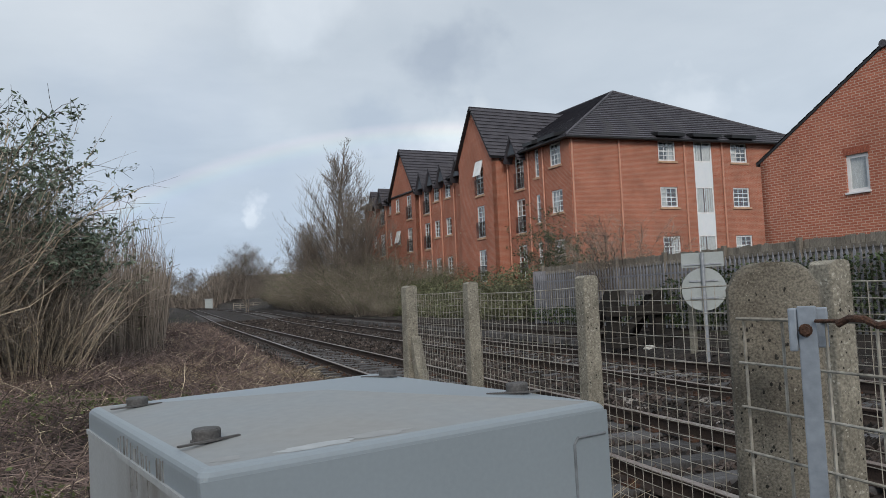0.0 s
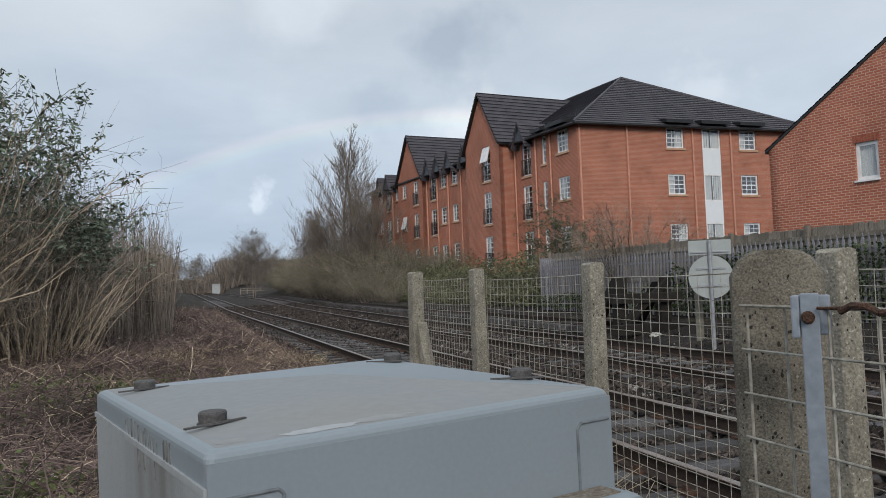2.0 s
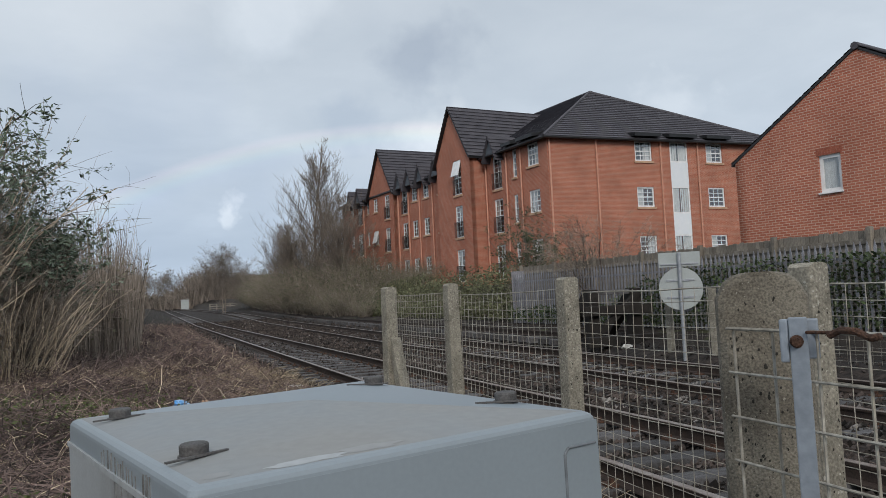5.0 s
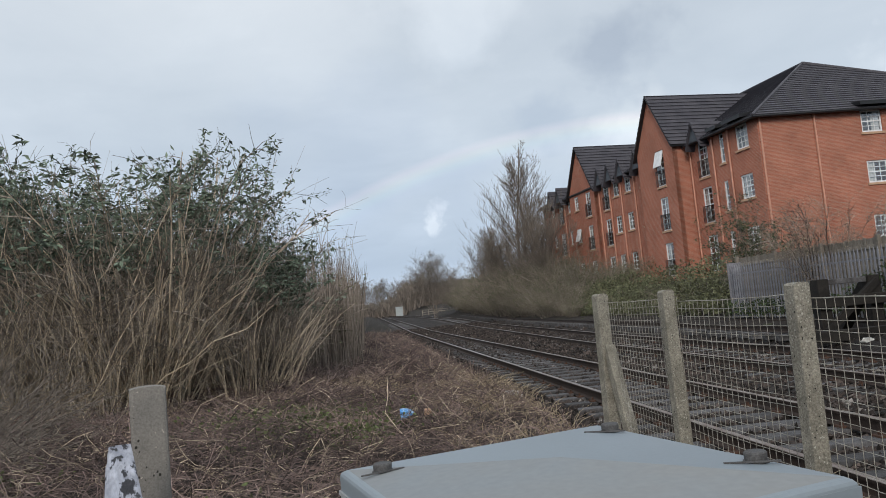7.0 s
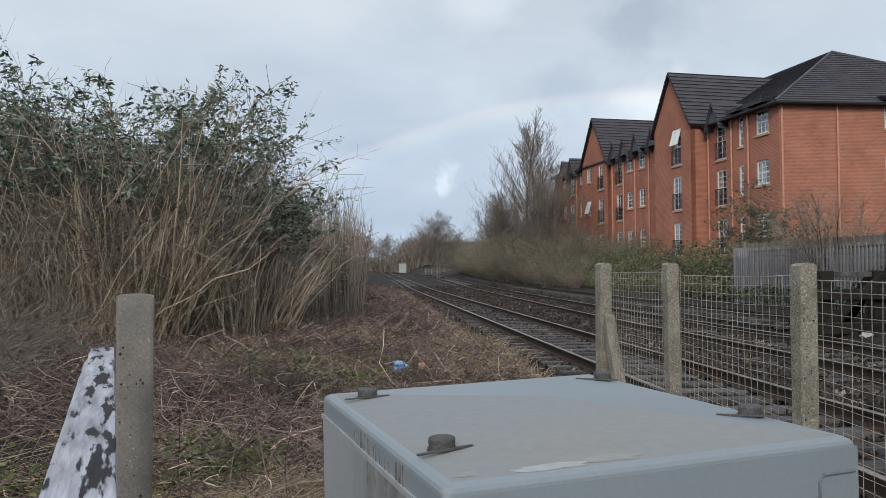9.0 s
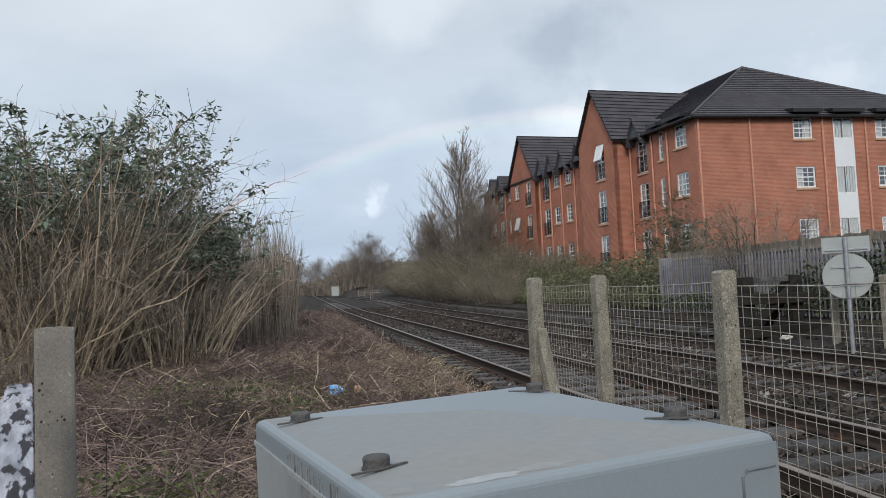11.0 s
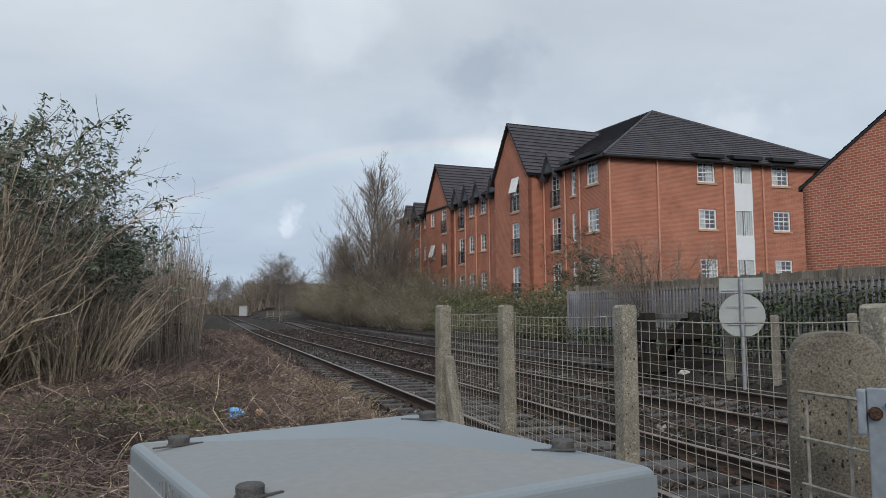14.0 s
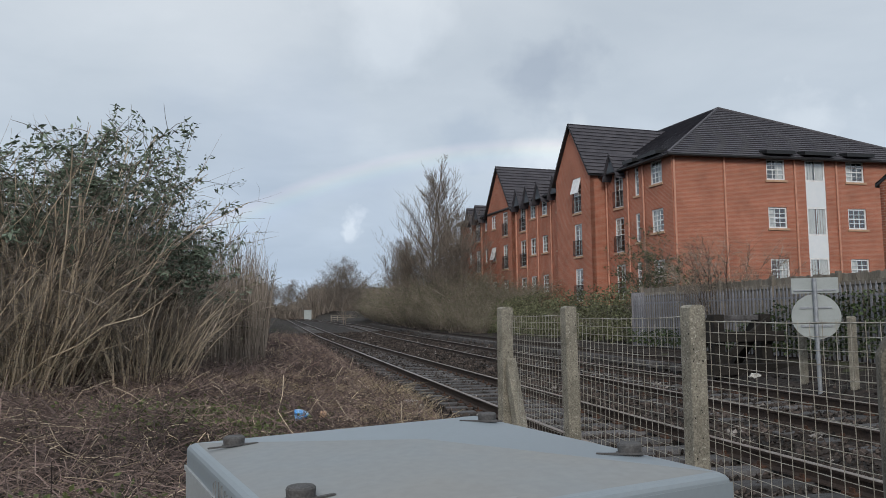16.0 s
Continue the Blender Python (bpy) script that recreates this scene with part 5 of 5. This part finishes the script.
def bush(name, at, spread, height, stems, twigs, leaf, label, seed, stem_mat, leaf_mat, category="shrub", lean=(0.1, 0.75), bias=None, leaf_from=0.55, leaf_size=0.12, thick=0.016, per_twig=9, crook=1.0, spurs=2, leaf_aspect=0.34):
    """A many-stemmed shrub: stems from the ground, side twigs, and leaves on the outer twigs."""
    rng = np.random.default_rng(seed)
    thing = empty(name, pose(*at), label, category)
    lines, fine, spots = [], [], []
    for i in range(stems):
        a = rng.uniform(0, 2 * np.pi)
        if bias is not None and rng.random() < 0.45:
            a = bias + rng.normal() * 0.6
        b = np.array([math.cos(a), math.sin(a), 0]) * spread * 0.33 * rng.random() ** 0.7
        ln = height * rng.uniform(0.62, 1.12)
        le = rng.uniform(*lean)
        p = arch(rng, b, le, a + rng.normal() * 0.3, ln, rng.uniform(0.0, 0.28), wob=0.04 * crook)
        r = thick * rng.uniform(0.45, 1.2)
        lines.append((p, r, r * 0.3))
        for k in range(twigs):
            t = rng.uniform(0.25, 0.98)
            q = p[0] + 0
            f = t * (len(p) - 1)
            j = min(int(f), len(p) - 2)
            q = p[j] + (p[j + 1] - p[j]) * (f - j)
            d = rng.normal(size=3) * 0.55 + (p[j + 1] - p[j]) / np.linalg.norm(p[j + 1] - p[j]) * 0.9
            d /= np.linalg.norm(d)
            tl = height * rng.uniform(0.10, 0.26)
            s = np.linspace(0, 1, 5)[:, None]
            tw = q + d * tl * s + np.array([0, 0, -0.25]) * tl * s * s + np.cumsum(rng.normal(size=(5, 3)), 0) * 0.022 * crook ** 0.5 * s
            fine.append((tw, r * 0.36, r * 0.16))
            for kk in range(spurs):
                g = tw[rng.integers(1, 4)]
                e = d * 0.7 + rng.normal(size=3) * 0.55 + (0, 0, 0.15)
                fine.append((np.array([g, g + e * tl * 0.17 + rng.normal(size=3) * 0.016, g + e * tl * rng.uniform(0.25, 0.42) + rng.normal(size=3) * 0.02]), r * 0.22, r * 0.12))
            if leaf and tw[-1][2] > height * leaf_from * rng.uniform(0.75, 1.2):
                u = 1.06 - 0.6 * rng.random((per_twig, 1)) ** 1.3
                spots.append(tw[0] + (tw[-1] - tw[0]) * u + rng.normal(size=(per_twig, 3)) * 0.034)
    tagged(tubes("stem_clump", lines, stem_mat, thing, sides=4), kind="stuff")
    tagged(tubes("twig_mass", fine, stem_mat if stem_mat in (TWIG, HEDGE) else STEM_SHADED, thing), kind="stuff")
    if spots:
        tagged(leaves("foliage", np.concatenate(spots), leaf_size, leaf_mat, thing, rng, aspect=leaf_aspect), kind="stuff")
    return thing


def ground_at(x, y, dz=-0.03):
    return (x, y, gz(x, y) + dz)


# big butterfly bushes by the line
bush("butterfly_bush", ground_at(-4.1, 13.6), 3.4, 4.1, 170, 12, True, "tall leggy butterfly bush with tan stems and grey green leaf tips", 21, STEM, LEAF, lean=(0.03, 0.5), leaf_from=0.77, per_twig=21, leaf_size=0.115, leaf_aspect=0.34, thick=0.021, crook=2.2)
bush("butterfly_bush", ground_at(-5.9, 13.4), 3.6, 3.95, 150, 13, True, "tall leggy butterfly bush with tan stems and grey green leaf tips", 22, STEM, LEAF, lean=(0.05, 0.75), leaf_from=0.68, per_twig=21, leaf_size=0.115, leaf_aspect=0.34, crook=2.2)
bush("butterfly_bush", ground_at(-7.9, 12.6), 4.0, 3.7, 150, 14, True, "leafy arching butterfly bush with a tangle of grey stems", 23, STEM_SHADED, LEAF, lean=(0.05, 1.0), leaf_from=0.55, per_twig=20, leaf_size=0.115, leaf_aspect=0.34, crook=2.2)
bush("butterfly_bush", ground_at(-3.1, 15.0), 2.4, 2.75, 130, 11, True, "lower arching butterfly bush beside the taller ones", 24, STEM_SHADED, LEAF, lean=(0.05, 0.42), bias=0.3, leaf_from=0.76, leaf_size=0.115, leaf_aspect=0.34, per_twig=21, crook=2.0)
bush("butterfly_bush", ground_at(-6.4, 16.3), 4.4, 4.3, 150, 15, True, "leafy tangled shrub behind the butterfly bushes", 25, STEM_SHADED, LEAF, lean=(0.0, 0.65), leaf_from=0.57, leaf_size=0.115, leaf_aspect=0.34, per_twig=17)
bush("dead_stem_clump", ground_at(-4.2, 12.7), 3.0, 2.9, 160, 8, False, "fan of bare tan stems at the front of the bushes", 28, STEM, LEAF, lean=(0.02, 0.6), thick=0.013, crook=2.0)
bush("dead_stem_clump", ground_at(-6.3, 12.4), 3.2, 3.0, 130, 8, False, "fan of bare tan stems at the front of the bushes", 29, STEM, LEAF, lean=(0.05, 0.9), thick=0.011, crook=2.4)
bush("dead_stem_clump", ground_at(-5.0, 12.4), 4.5, 2.3, 130, 6, False, "tangle of bare dry arching stems in front of the bushes", 26, STEM, LEAF, lean=(0.1, 1.1), thick=0.013, crook=2.5)
bush("dead_stem_clump", ground_at(-7.4, 10.8), 3.8, 1.9, 170, 8, False, "tangle of bare dry arching stems in front of the bushes", 27, STEM_SHADED, LEAF, lean=(0.2, 1.3), thick=0.012, crook=2.5)

bush("dead_stem_clump", ground_at(-2.5, 14.0), 2.8, 1.9, 170, 7, False, "low fan of bare tan stems between the bushes and the saplings", 33, STEM, LEAF, lean=(0.0, 0.5), thick=0.012, crook=2.0)
bush("dead_stem_clump", ground_at(-5.3, 9.0), 3.4, 1.35, 190, 8, False, "low tangle of dry arching stems in front of the bushes", 34, TWIG, LEAF, lean=(0.4, 1.35), thick=0.011, crook=2.6)
bush("dead_stem_clump", ground_at(-4.4, 7.0), 2.6, 0.95, 150, 8, False, "low tangle of dry arching stems over dark ground", 35, TWIG, LEAF, lean=(0.5, 1.4), thick=0.009, crook=2.6)

# thicket of straight saplings along the bank
rng = np.random.default_rng(31)
lines, fine = [], []
for i in range(3400):
    y = 19.5 + 80 * rng.random() ** 1.5
    x = -0.45 - 0.026 * (y - 7) - (5.5 + 0.02 * y) * rng.random() ** 1.4 + 0.2 * math.sin(y * 0.9)
    h = (2.4 + 1.5 * rng.random() ** 2) * (0.9 + 0.3 * min(1.0, (-0.5 - x) / 2.5)) * (1 + 0.15 * math.sin(y * 0.5))
    p = arch(rng, ground_at(x, y), rng.uniform(0, 0.14), rng.uniform(0, 6.28), h, rng.uniform(0, 0.06), n=5, wob=0.02)
    lines.append((p, 0.010 * rng.uniform(0.5, 1.2) * (1 + y / 70), 0.003 * (1 + y / 60)))
    for k in range(3):
        q = p[rng.integers(1, 5)]
        d = rng.normal(size=3) * 0.4 + (0, 0, 0.9)
        fine.append(([q, q + d * rng.uniform(0.2, 0.6)], 0.0032 * (1 + y / 60), 0.0018 * (1 + y / 60)))
thicket = empty("sapling_thicket", Matrix.Identity(4), "dense thicket of thin bare upright saplings along the bank", "thicket", kind="stuff")
tagged(tubes("stem_clump", lines, HEDGE, thicket), kind="stuff")
tagged(tubes("twig_mass", fine, TWIG, thicket), kind="stuff")

# bare shrubs and scrub on the far bank
protos = []
for seed in (41, 42, 43):
    protos.append(bush("bank_shrub", (0, 0, 0), 3.2, 4.4, 80, 16, True, "dense bare twiggy shrub with a few dull green leaves", seed, HEDGE, SCRUB, lean=(0.05, 0.85), leaf_from=0.12, leaf_size=0.10, thick=0.022, per_twig=5, crook=1.6, spurs=1))
rr = random.Random(77)
spots = []
for i in range(44):
    y = 31.0 + 2.3 * i + rr.uniform(-1, 1)
    for k in range(2 if i < 34 else 1):
        x = 13.4 + k * 2.6 + 0.01 * (y - 30) + rr.uniform(-0.7, 0.9)
        if y < 50 and k == 1:
            continue
        spots.append((x, y))
    if y > 46:
        spots.append((12.1 + 0.012 * (y - 46) + rr.uniform(-0.4, 0.4), y + 1.1))
spots += [(-3.9, 18.0), (-6.0, 19.0), (-8.2, 18.0), (-10.4, 17.0), (-5.0, 21.5), (-7.6, 22.0), (-10.2, 21.0), (-9.8, 14.0), (-4.4, 25.0), (-12.0, 15.0)]
for n, (x, y) in enumerate(spots):
    src = protos[n % 3]
    k = rr.uniform(0.62, 1.05) * (1.0 + 0.0045 * (y - 30)) * (0.85 if x < 0 else 0.30 if y < 40 else 0.33 if y < 50 else 0.52 if y < 60 else 0.95 if y < 76 else 0.8)
    m = pose(x, y, gz(x, y) - 0.15, 0, 0, rr.uniform(0, 360))
    if n < 3:
        protos[n].matrix_basis = m @ Matrix.Scale(k, 4)
        protos[n].scale = (k, k, k)
    else:
        src_scale = tuple(src.scale)
        c = copy_thing(src, m)
        c.scale = (k, k, k * rr.uniform(0.85, 1.15))


def bare_tree(name, at, height, spread, seed, label, trunks=1, up=0.42, depth=4, mat=None):
    """A leafless tree: trunks that fork into ascending limbs, branches and fine twigs."""
    rng = np.random.default_rng(seed)
    thing = empty(name, pose(*at), label, "tree")
    trunk, limbs, twigs = [], [], []

    def grow(p, d, ln, r, level):
        n = 5
        pts = [np.array(p, float)]
        dd = np.array(d, float)
        for i in range(n - 1):
            dd = dd + rng.normal(size=3) * 0.07 + np.array([0, 0, 0.05])
            dd /= np.linalg.norm(dd)
            pts.append(pts[-1] + dd * ln / (n - 1))
        (trunk if level == 0 else limbs if level < 3 else twigs).append((np.array(pts), r, r * (0.35 if level else 0.25)))
        if level >= depth:
            return
        kids = (46, 8, 5, 3)[level]
        for k in range(kids):
            t = rng.uniform(0.09 if level == 0 else 0.25, 1.0)
            f = t * (n - 1)
            j = min(int(f), n - 2)
            q = pts[j] + (pts[j + 1] - pts[j]) * (f - j)
            a = rng.uniform(0, 6.28)
            side = np.array([math.cos(a), math.sin(a), 0])
            nd = dd * 0.75 + side * up * (1.25 if level else 1.6) + np.array([0, 0, 0.35])
            nd /= np.linalg.norm(nd)
            if level == 0:
                l2 = spread * (1.12 - 0.95 * t) * rng.uniform(0.7, 1.2)
            else:
                l2 = ln * rng.uniform(0.32, 0.58)
            grow(q, nd, l2, max(0.011 if depth == 3 else 0.006, r * (1 - 0.65 * t) * (0.42 if level == 0 else 0.5)), level + 1)

    for k in range(trunks):
        a = rng.uniform(0, 6.28)
        o = np.array([math.cos(a), math.sin(a), 0]) * (0.5 * k)
        grow(o, (0.06 * math.cos(a), 0.06 * math.sin(a), 1), height * (1 - 0.16 * k), 0.0095 * height * (0.8 if k else 1), 0)
    tubes("trunk", trunk, TWIG, thing, sides=6)
    tagged(tubes("branchwork", limbs, TWIG, thing, sides=4), kind="stuff")
    tagged(tubes("twig_mass", twigs, TWIG, thing), kind="stuff")
    return thing


bare_tree("bare_tree", ground_at(12.6, 70.0), 15.2, 6.0, 51, "tall bare tree with upswept branches on the bank", trunks=2, up=0.5, depth=3)
bare_tree("bare_tree", ground_at(14.0, 64.0), 8.6, 4.6, 52, "bare tree with spreading twiggy branches on the bank", trunks=2)
bare_tree("bare_tree", ground_at(11.2, 75.0), 8.0, 4.8, 53, "bare tree with spreading twiggy branches on the bank", trunks=2)
bare_tree("bare_tree", ground_at(7.5, 118.0), 9.5, 6.0, 54, "wide bare tree standing far along the line", trunks=2, up=0.8)
bush("bare_shrub", ground_at(12.85, 21.2), 1.6, 3.3, 40, 34, True, "slender reddish brown shrub with sparse leaf buds behind the timber fence", 55, BRAMBLE, STRAW, lean=(0.03, 0.42), thick=0.016, crook=2.0, leaf_from=0.3, leaf_size=0.05, per_twig=3)
bush("evergreen_shrub", ground_at(13.45, 27.4), 0.8, 3.8, 42, 13, True, "loose shrub with dark leaves growing at the fence end", 61, TWIG, IVY, lean=(0.0, 0.17), leaf_from=0.52, leaf_size=0.10, thick=0.018, per_twig=13)

# more far trees: copies of the wide bare tree, and a low belt of scrub closing the line
wide = [o for o in scene.objects if o.name.startswith("bare_tree") and o.get("label", "").startswith("wide")][0]
rr = random.Random(5)
for x, y, k in ((-6.5, 128, 0.55), (-8, 140, 0.75), (-1.0, 236, 1.15), (-6.0, 225, 1.1), (9.5, 205, 1.05), (13.0, 160, 0.8), (12.5, 135, 0.7), (17.0, 122, 0.8), (20.0, 104, 0.75), (16.5, 96, 0.7), (18.5, 88, 0.72), (6.0, 245, 1.0)):
    c = copy_thing(wide, pose(x, y, gz(x, y) - 0.2, 0, 0, rr.uniform(0, 360)))
    c.scale = (k, k, k * rr.uniform(0.8, 1.0))
rng = np.random.default_rng(63)
lines = []
for i in range(6500):
    far_y = rng.uniform(196, 260)
    x = rng.uniform(-60, 70)
    top = 4.0 + 5.0 * noise.noise((x * 0.06, far_y * 0.02, 4)) + rng.uniform(-1.5, 1.5) + 0.06 * max(0, x)
    if top < 1:
        continue
    b = np.array((x, far_y, gz(x, far_y)))
    d = rng.normal(size=3) * 0.3
    lines.append(([b, b + np.array((d[0], d[1], 1.0)) * top], rng.uniform(0.05, 0.16), 0.03))
    q = b + np.array((d[0], d[1], 1.0)) * top * 0.6
    for k in range(3):
        e = rng.normal(size=3) * (1.3, 1.3, 0.8) + (0, 0, 0.9)
        lines.append(([q, q + e], 0.05, 0.02))
tagged(tubes("far_woodland", lines, TWIG), "distant belt of leafless trees", "woodland", kind="stuff")

# green scrub and ivy along the fences and the bank foot
rng = np.random.default_rng(71)
pts = []
for i in range(26000):
    s = rng.random()
    d = rng.random() * flen
    p = FA + fdir * d + fn * rng.uniform(-0.2, 0.75)
    k = 0.35 + 0.65 * smooth_step(4.0, 14.0, d)
    c = noise.noise((d * 0.6, 2.0, 0.0)) * 0.5 + noise.noise((d * 2.3, 5.0, 0.0)) * 0.3
    h = fence_base(d) + 1.45 * rng.random() ** 1.1
    if h > fence_base(d) + (0.45 + 1.5 * k + 0.9 * c) * (0.45 + 0.55 * smooth_step(5.0, 10.0, d)):
        continue
    pts.append((p.x, p.y, h))
tagged(leaves("ivy", pts, 0.085, IVY, None, rng, aspect=0.8), "dark green ivy climbing over the fences", "ivy", kind="stuff")
pts = []
for i in range(30000):
    y = 26.5 + 34 * rng.random()
    x = 12.1 + 3.8 * rng.random() ** 1.3 + 0.012 * (y - 26)
    top = (0.65 + 0.75 * smooth_step(12.2, 14.0, x)) * (0.7 + 0.6 * noise.noise((x * 0.7, y * 0.7, 7)) + 0.2)
    pts.append((x, y, gz(x, y) + top * rng.random() ** 0.7))
tagged(leaves("bank_scrub", pts, 0.13, SCRUB, None, rng, aspect=0.6), "low dull green bramble scrub covering the bank", "scrub", kind="stuff")

# dead bramble stalks heaped over the ground beside the cabinet
rng = np.random.default_rng(81)
lines, pale, straw = [], [], []


def heap(x, y):
    return 0.30 * max(0.0, 0.5 + noise.noise((x * 0.55, y * 0.55, 11))) * smooth_step(2.4, 0.6, x)


for i in range(76000):
    near = i < 54000
    if near:
        y = 2.2 + 15.0 * rng.random() ** 1.05
        x = rng.uniform(-8.5, 2.2)
        if x > 1.0 and rng.random() < 0.5:
            continue
    else:
        y = 12.0 + 42 * rng.random() ** 1.4
        x = rng.uniform(-1.8, 2.5) - 0.026 * max(0.0, y - 7)
    hp = heap(x, y)
    z = gz(x, y) + hp * rng.random() ** 0.8 + 0.012
    a = rng.uniform(0, 6.28)
    ln = rng.uniform(0.07, 0.30) if rng.random() < 0.93 else rng.uniform(0.3, 0.75)
    t = np.array((-0.5, -0.2, 0.05, 0.28, 0.5))
    cur = rng.normal() * 1.1
    steep = rng.normal() * (0.4 if rng.random() < 0.75 or ln > 0.25 else 1.1)
    px = x + ln * (math.cos(a) * t - math.sin(a) * cur * t * t) + rng.normal(size=5) * ln * 0.05
    py = y + ln * (math.sin(a) * t + math.cos(a) * cur * t * t) + rng.normal(size=5) * ln * 0.05
    pz = np.maximum(z + ln * steep * t + ln * rng.uniform(-0.1, 0.45) * (0.25 - t * t) + abs(steep) * ln * 0.3, z - hp)
    r = rng.uniform(0.0011, 0.0036) * (1 + y / 20)
    (lines if rng.random() < 0.93 else pale).append((np.stack([px, py, pz], 1), r, r * 0.6))
tagged(tubes("bramble_stalks", lines, BRAMBLE), "dead brown bramble stalks heaped on the ground", "brambles", kind="stuff")
tagged(tubes("dry_stalks", pale, STEM), "pale dry cut stalks lying on the ground", "stalks", kind="stuff")
for i in range(11500):
    q = rng.random()
    if q < 0.42:
        x, y, h = (rng.normal(-0.40, 0.36) if q < 0.33 else rng.uniform(-2.6, -0.9)), rng.uniform(2.5, 4.4), rng.uniform(0.10, 0.28)
    elif q < 0.62:
        x, y, h = rng.uniform(-1.6, 2.5), 14.2 + rng.normal() * 1.5, rng.uniform(0.08, 0.34)
    elif q < 0.73:
        x, y, h = rng.uniform(0.6, 2.5), rng.uniform(6.0, 17.0), rng.uniform(0.05, 0.22)
    elif q < 0.83:
        x, y, h = rng.uniform(1.55, 2.3), rng.uniform(0.8, 5.5), rng.uniform(0.1, 0.4)
    else:
        x, y, h = rng.uniform(-7.0, 2.0), rng.uniform(3.0, 19.0), rng.uniform(0.05, 0.3)
    b = np.array((x, y, gz(x, y) - 0.01))
    d = np.array([rng.normal() * (1.1 if q < 0.42 else 0.55), rng.normal() * (1.1 if q < 0.42 else 0.55), 1.0])
    straw.append(([b, b + d * h * 0.6, b + d * h + np.array([d[0], d[1], -0.35]) * h * 0.5], 0.0024 * (1 + y / 12), 0.0012 * (1 + y / 12)))
tagged(tubes("dry_grass", straw, STRAW), "tufts of dry straw-coloured grass", "grass", kind="stuff")
pts = []
for cx, cy, sx, sy, n in ((-1.0, 9.6, 1.2, 1.6, 2600), (-0.25, 8.2, 0.3, 0.5, 300), (-0.95, 4.5, 0.4, 0.5, 900), (1.3, 4.4, 0.3, 0.8, 400), (-1.9, 3.6, 0.9, 0.6, 1200), (-3.4, 6.0, 0.7, 1.5, 500)):
    for i in range(n):
        x, y = rng.normal(cx, sx * 0.5), rng.normal(cy, sy * 0.5)
        pts.append((x, y, gz(x, y) + 0.05 + rng.random() * 0.22))
tagged(leaves("weeds", pts, 0.05, MOSS, None, rng, aspect=0.6, droop=-0.2), "low green weeds among the dead stalks", "weeds", kind="stuff")
# tall dry stalks rising through the near ground
lines = []
for x, y, h in ((-0.42, 4.6, 0.34), (-0.62, 4.5, 0.28), (-0.12, 4.7, 0.26), (0.05, 5.0, 0.22)):
    lines.append((arch(rng, ground_at(x, y), 0.05, rng.uniform(0, 6), h, 0.02, n=4), 0.004, 0.003))
tagged(tubes("dark_stalks", lines, TAR), "a few dark upright cut stalks", "stalks", kind="stuff")

# litter
def crumple(name, at, size, mat, label, seed):
    rng2 = random.Random(seed)
    bm = bmesh.new()
    bmesh.ops.create_icosphere(bm, subdivisions=2, radius=1.0)
    for v in bm.verts:
        k = rng2.uniform(0.55, 1.1)
        v.co = Vector((v.co.x * size[0] * k, v.co.y * size[1] * k, v.co.z * size[2] * k))
    ob = part(name, bm, mat, None, m=pose(*at, 0, 0, seed * 40))
    return tagged(ob, label, "litter")


crumple("wrapper", (0.22, 10.0, gz(0.22, 10.0) + 0.15), (0.13, 0.09, 0.075), BLUE, "crumpled blue and white plastic wrapper on dead stalks", 1)
crumple("paper_scrap", (0.52, 10.2, gz(0.52, 10.2) + 0.13), (0.07, 0.06, 0.06), SILL, "crumpled brown paper scrap on the ground", 2)
for k, (x, y, s) in enumerate(((2.02, 12.9, 0.06), (2.12, 12.95, 0.075), (2.24, 12.85, 0.05), (1.35, 16.2, 0.06), (-0.8, 5.5, 0.04))):
    crumple("paper_scrap", (x, y, gz(x, y) + s * 0.5 + 0.06), (s * 1.2, s, s * 0.8), PAPER, "crumpled white paper scrap on the ground", 3 + k)
for k, (x, y, s) in enumerate(((9.6, 9.3, 0.10), (9.9, 9.9, 0.09), (10.0, 15.4, 0.12))):
    crumple("pale_stone", (x, y, gz(x, y) + 0.12), (s * 1.4, s, s * 0.7), PAPER, "pale broken stone lying in the ballast", 11 + k)
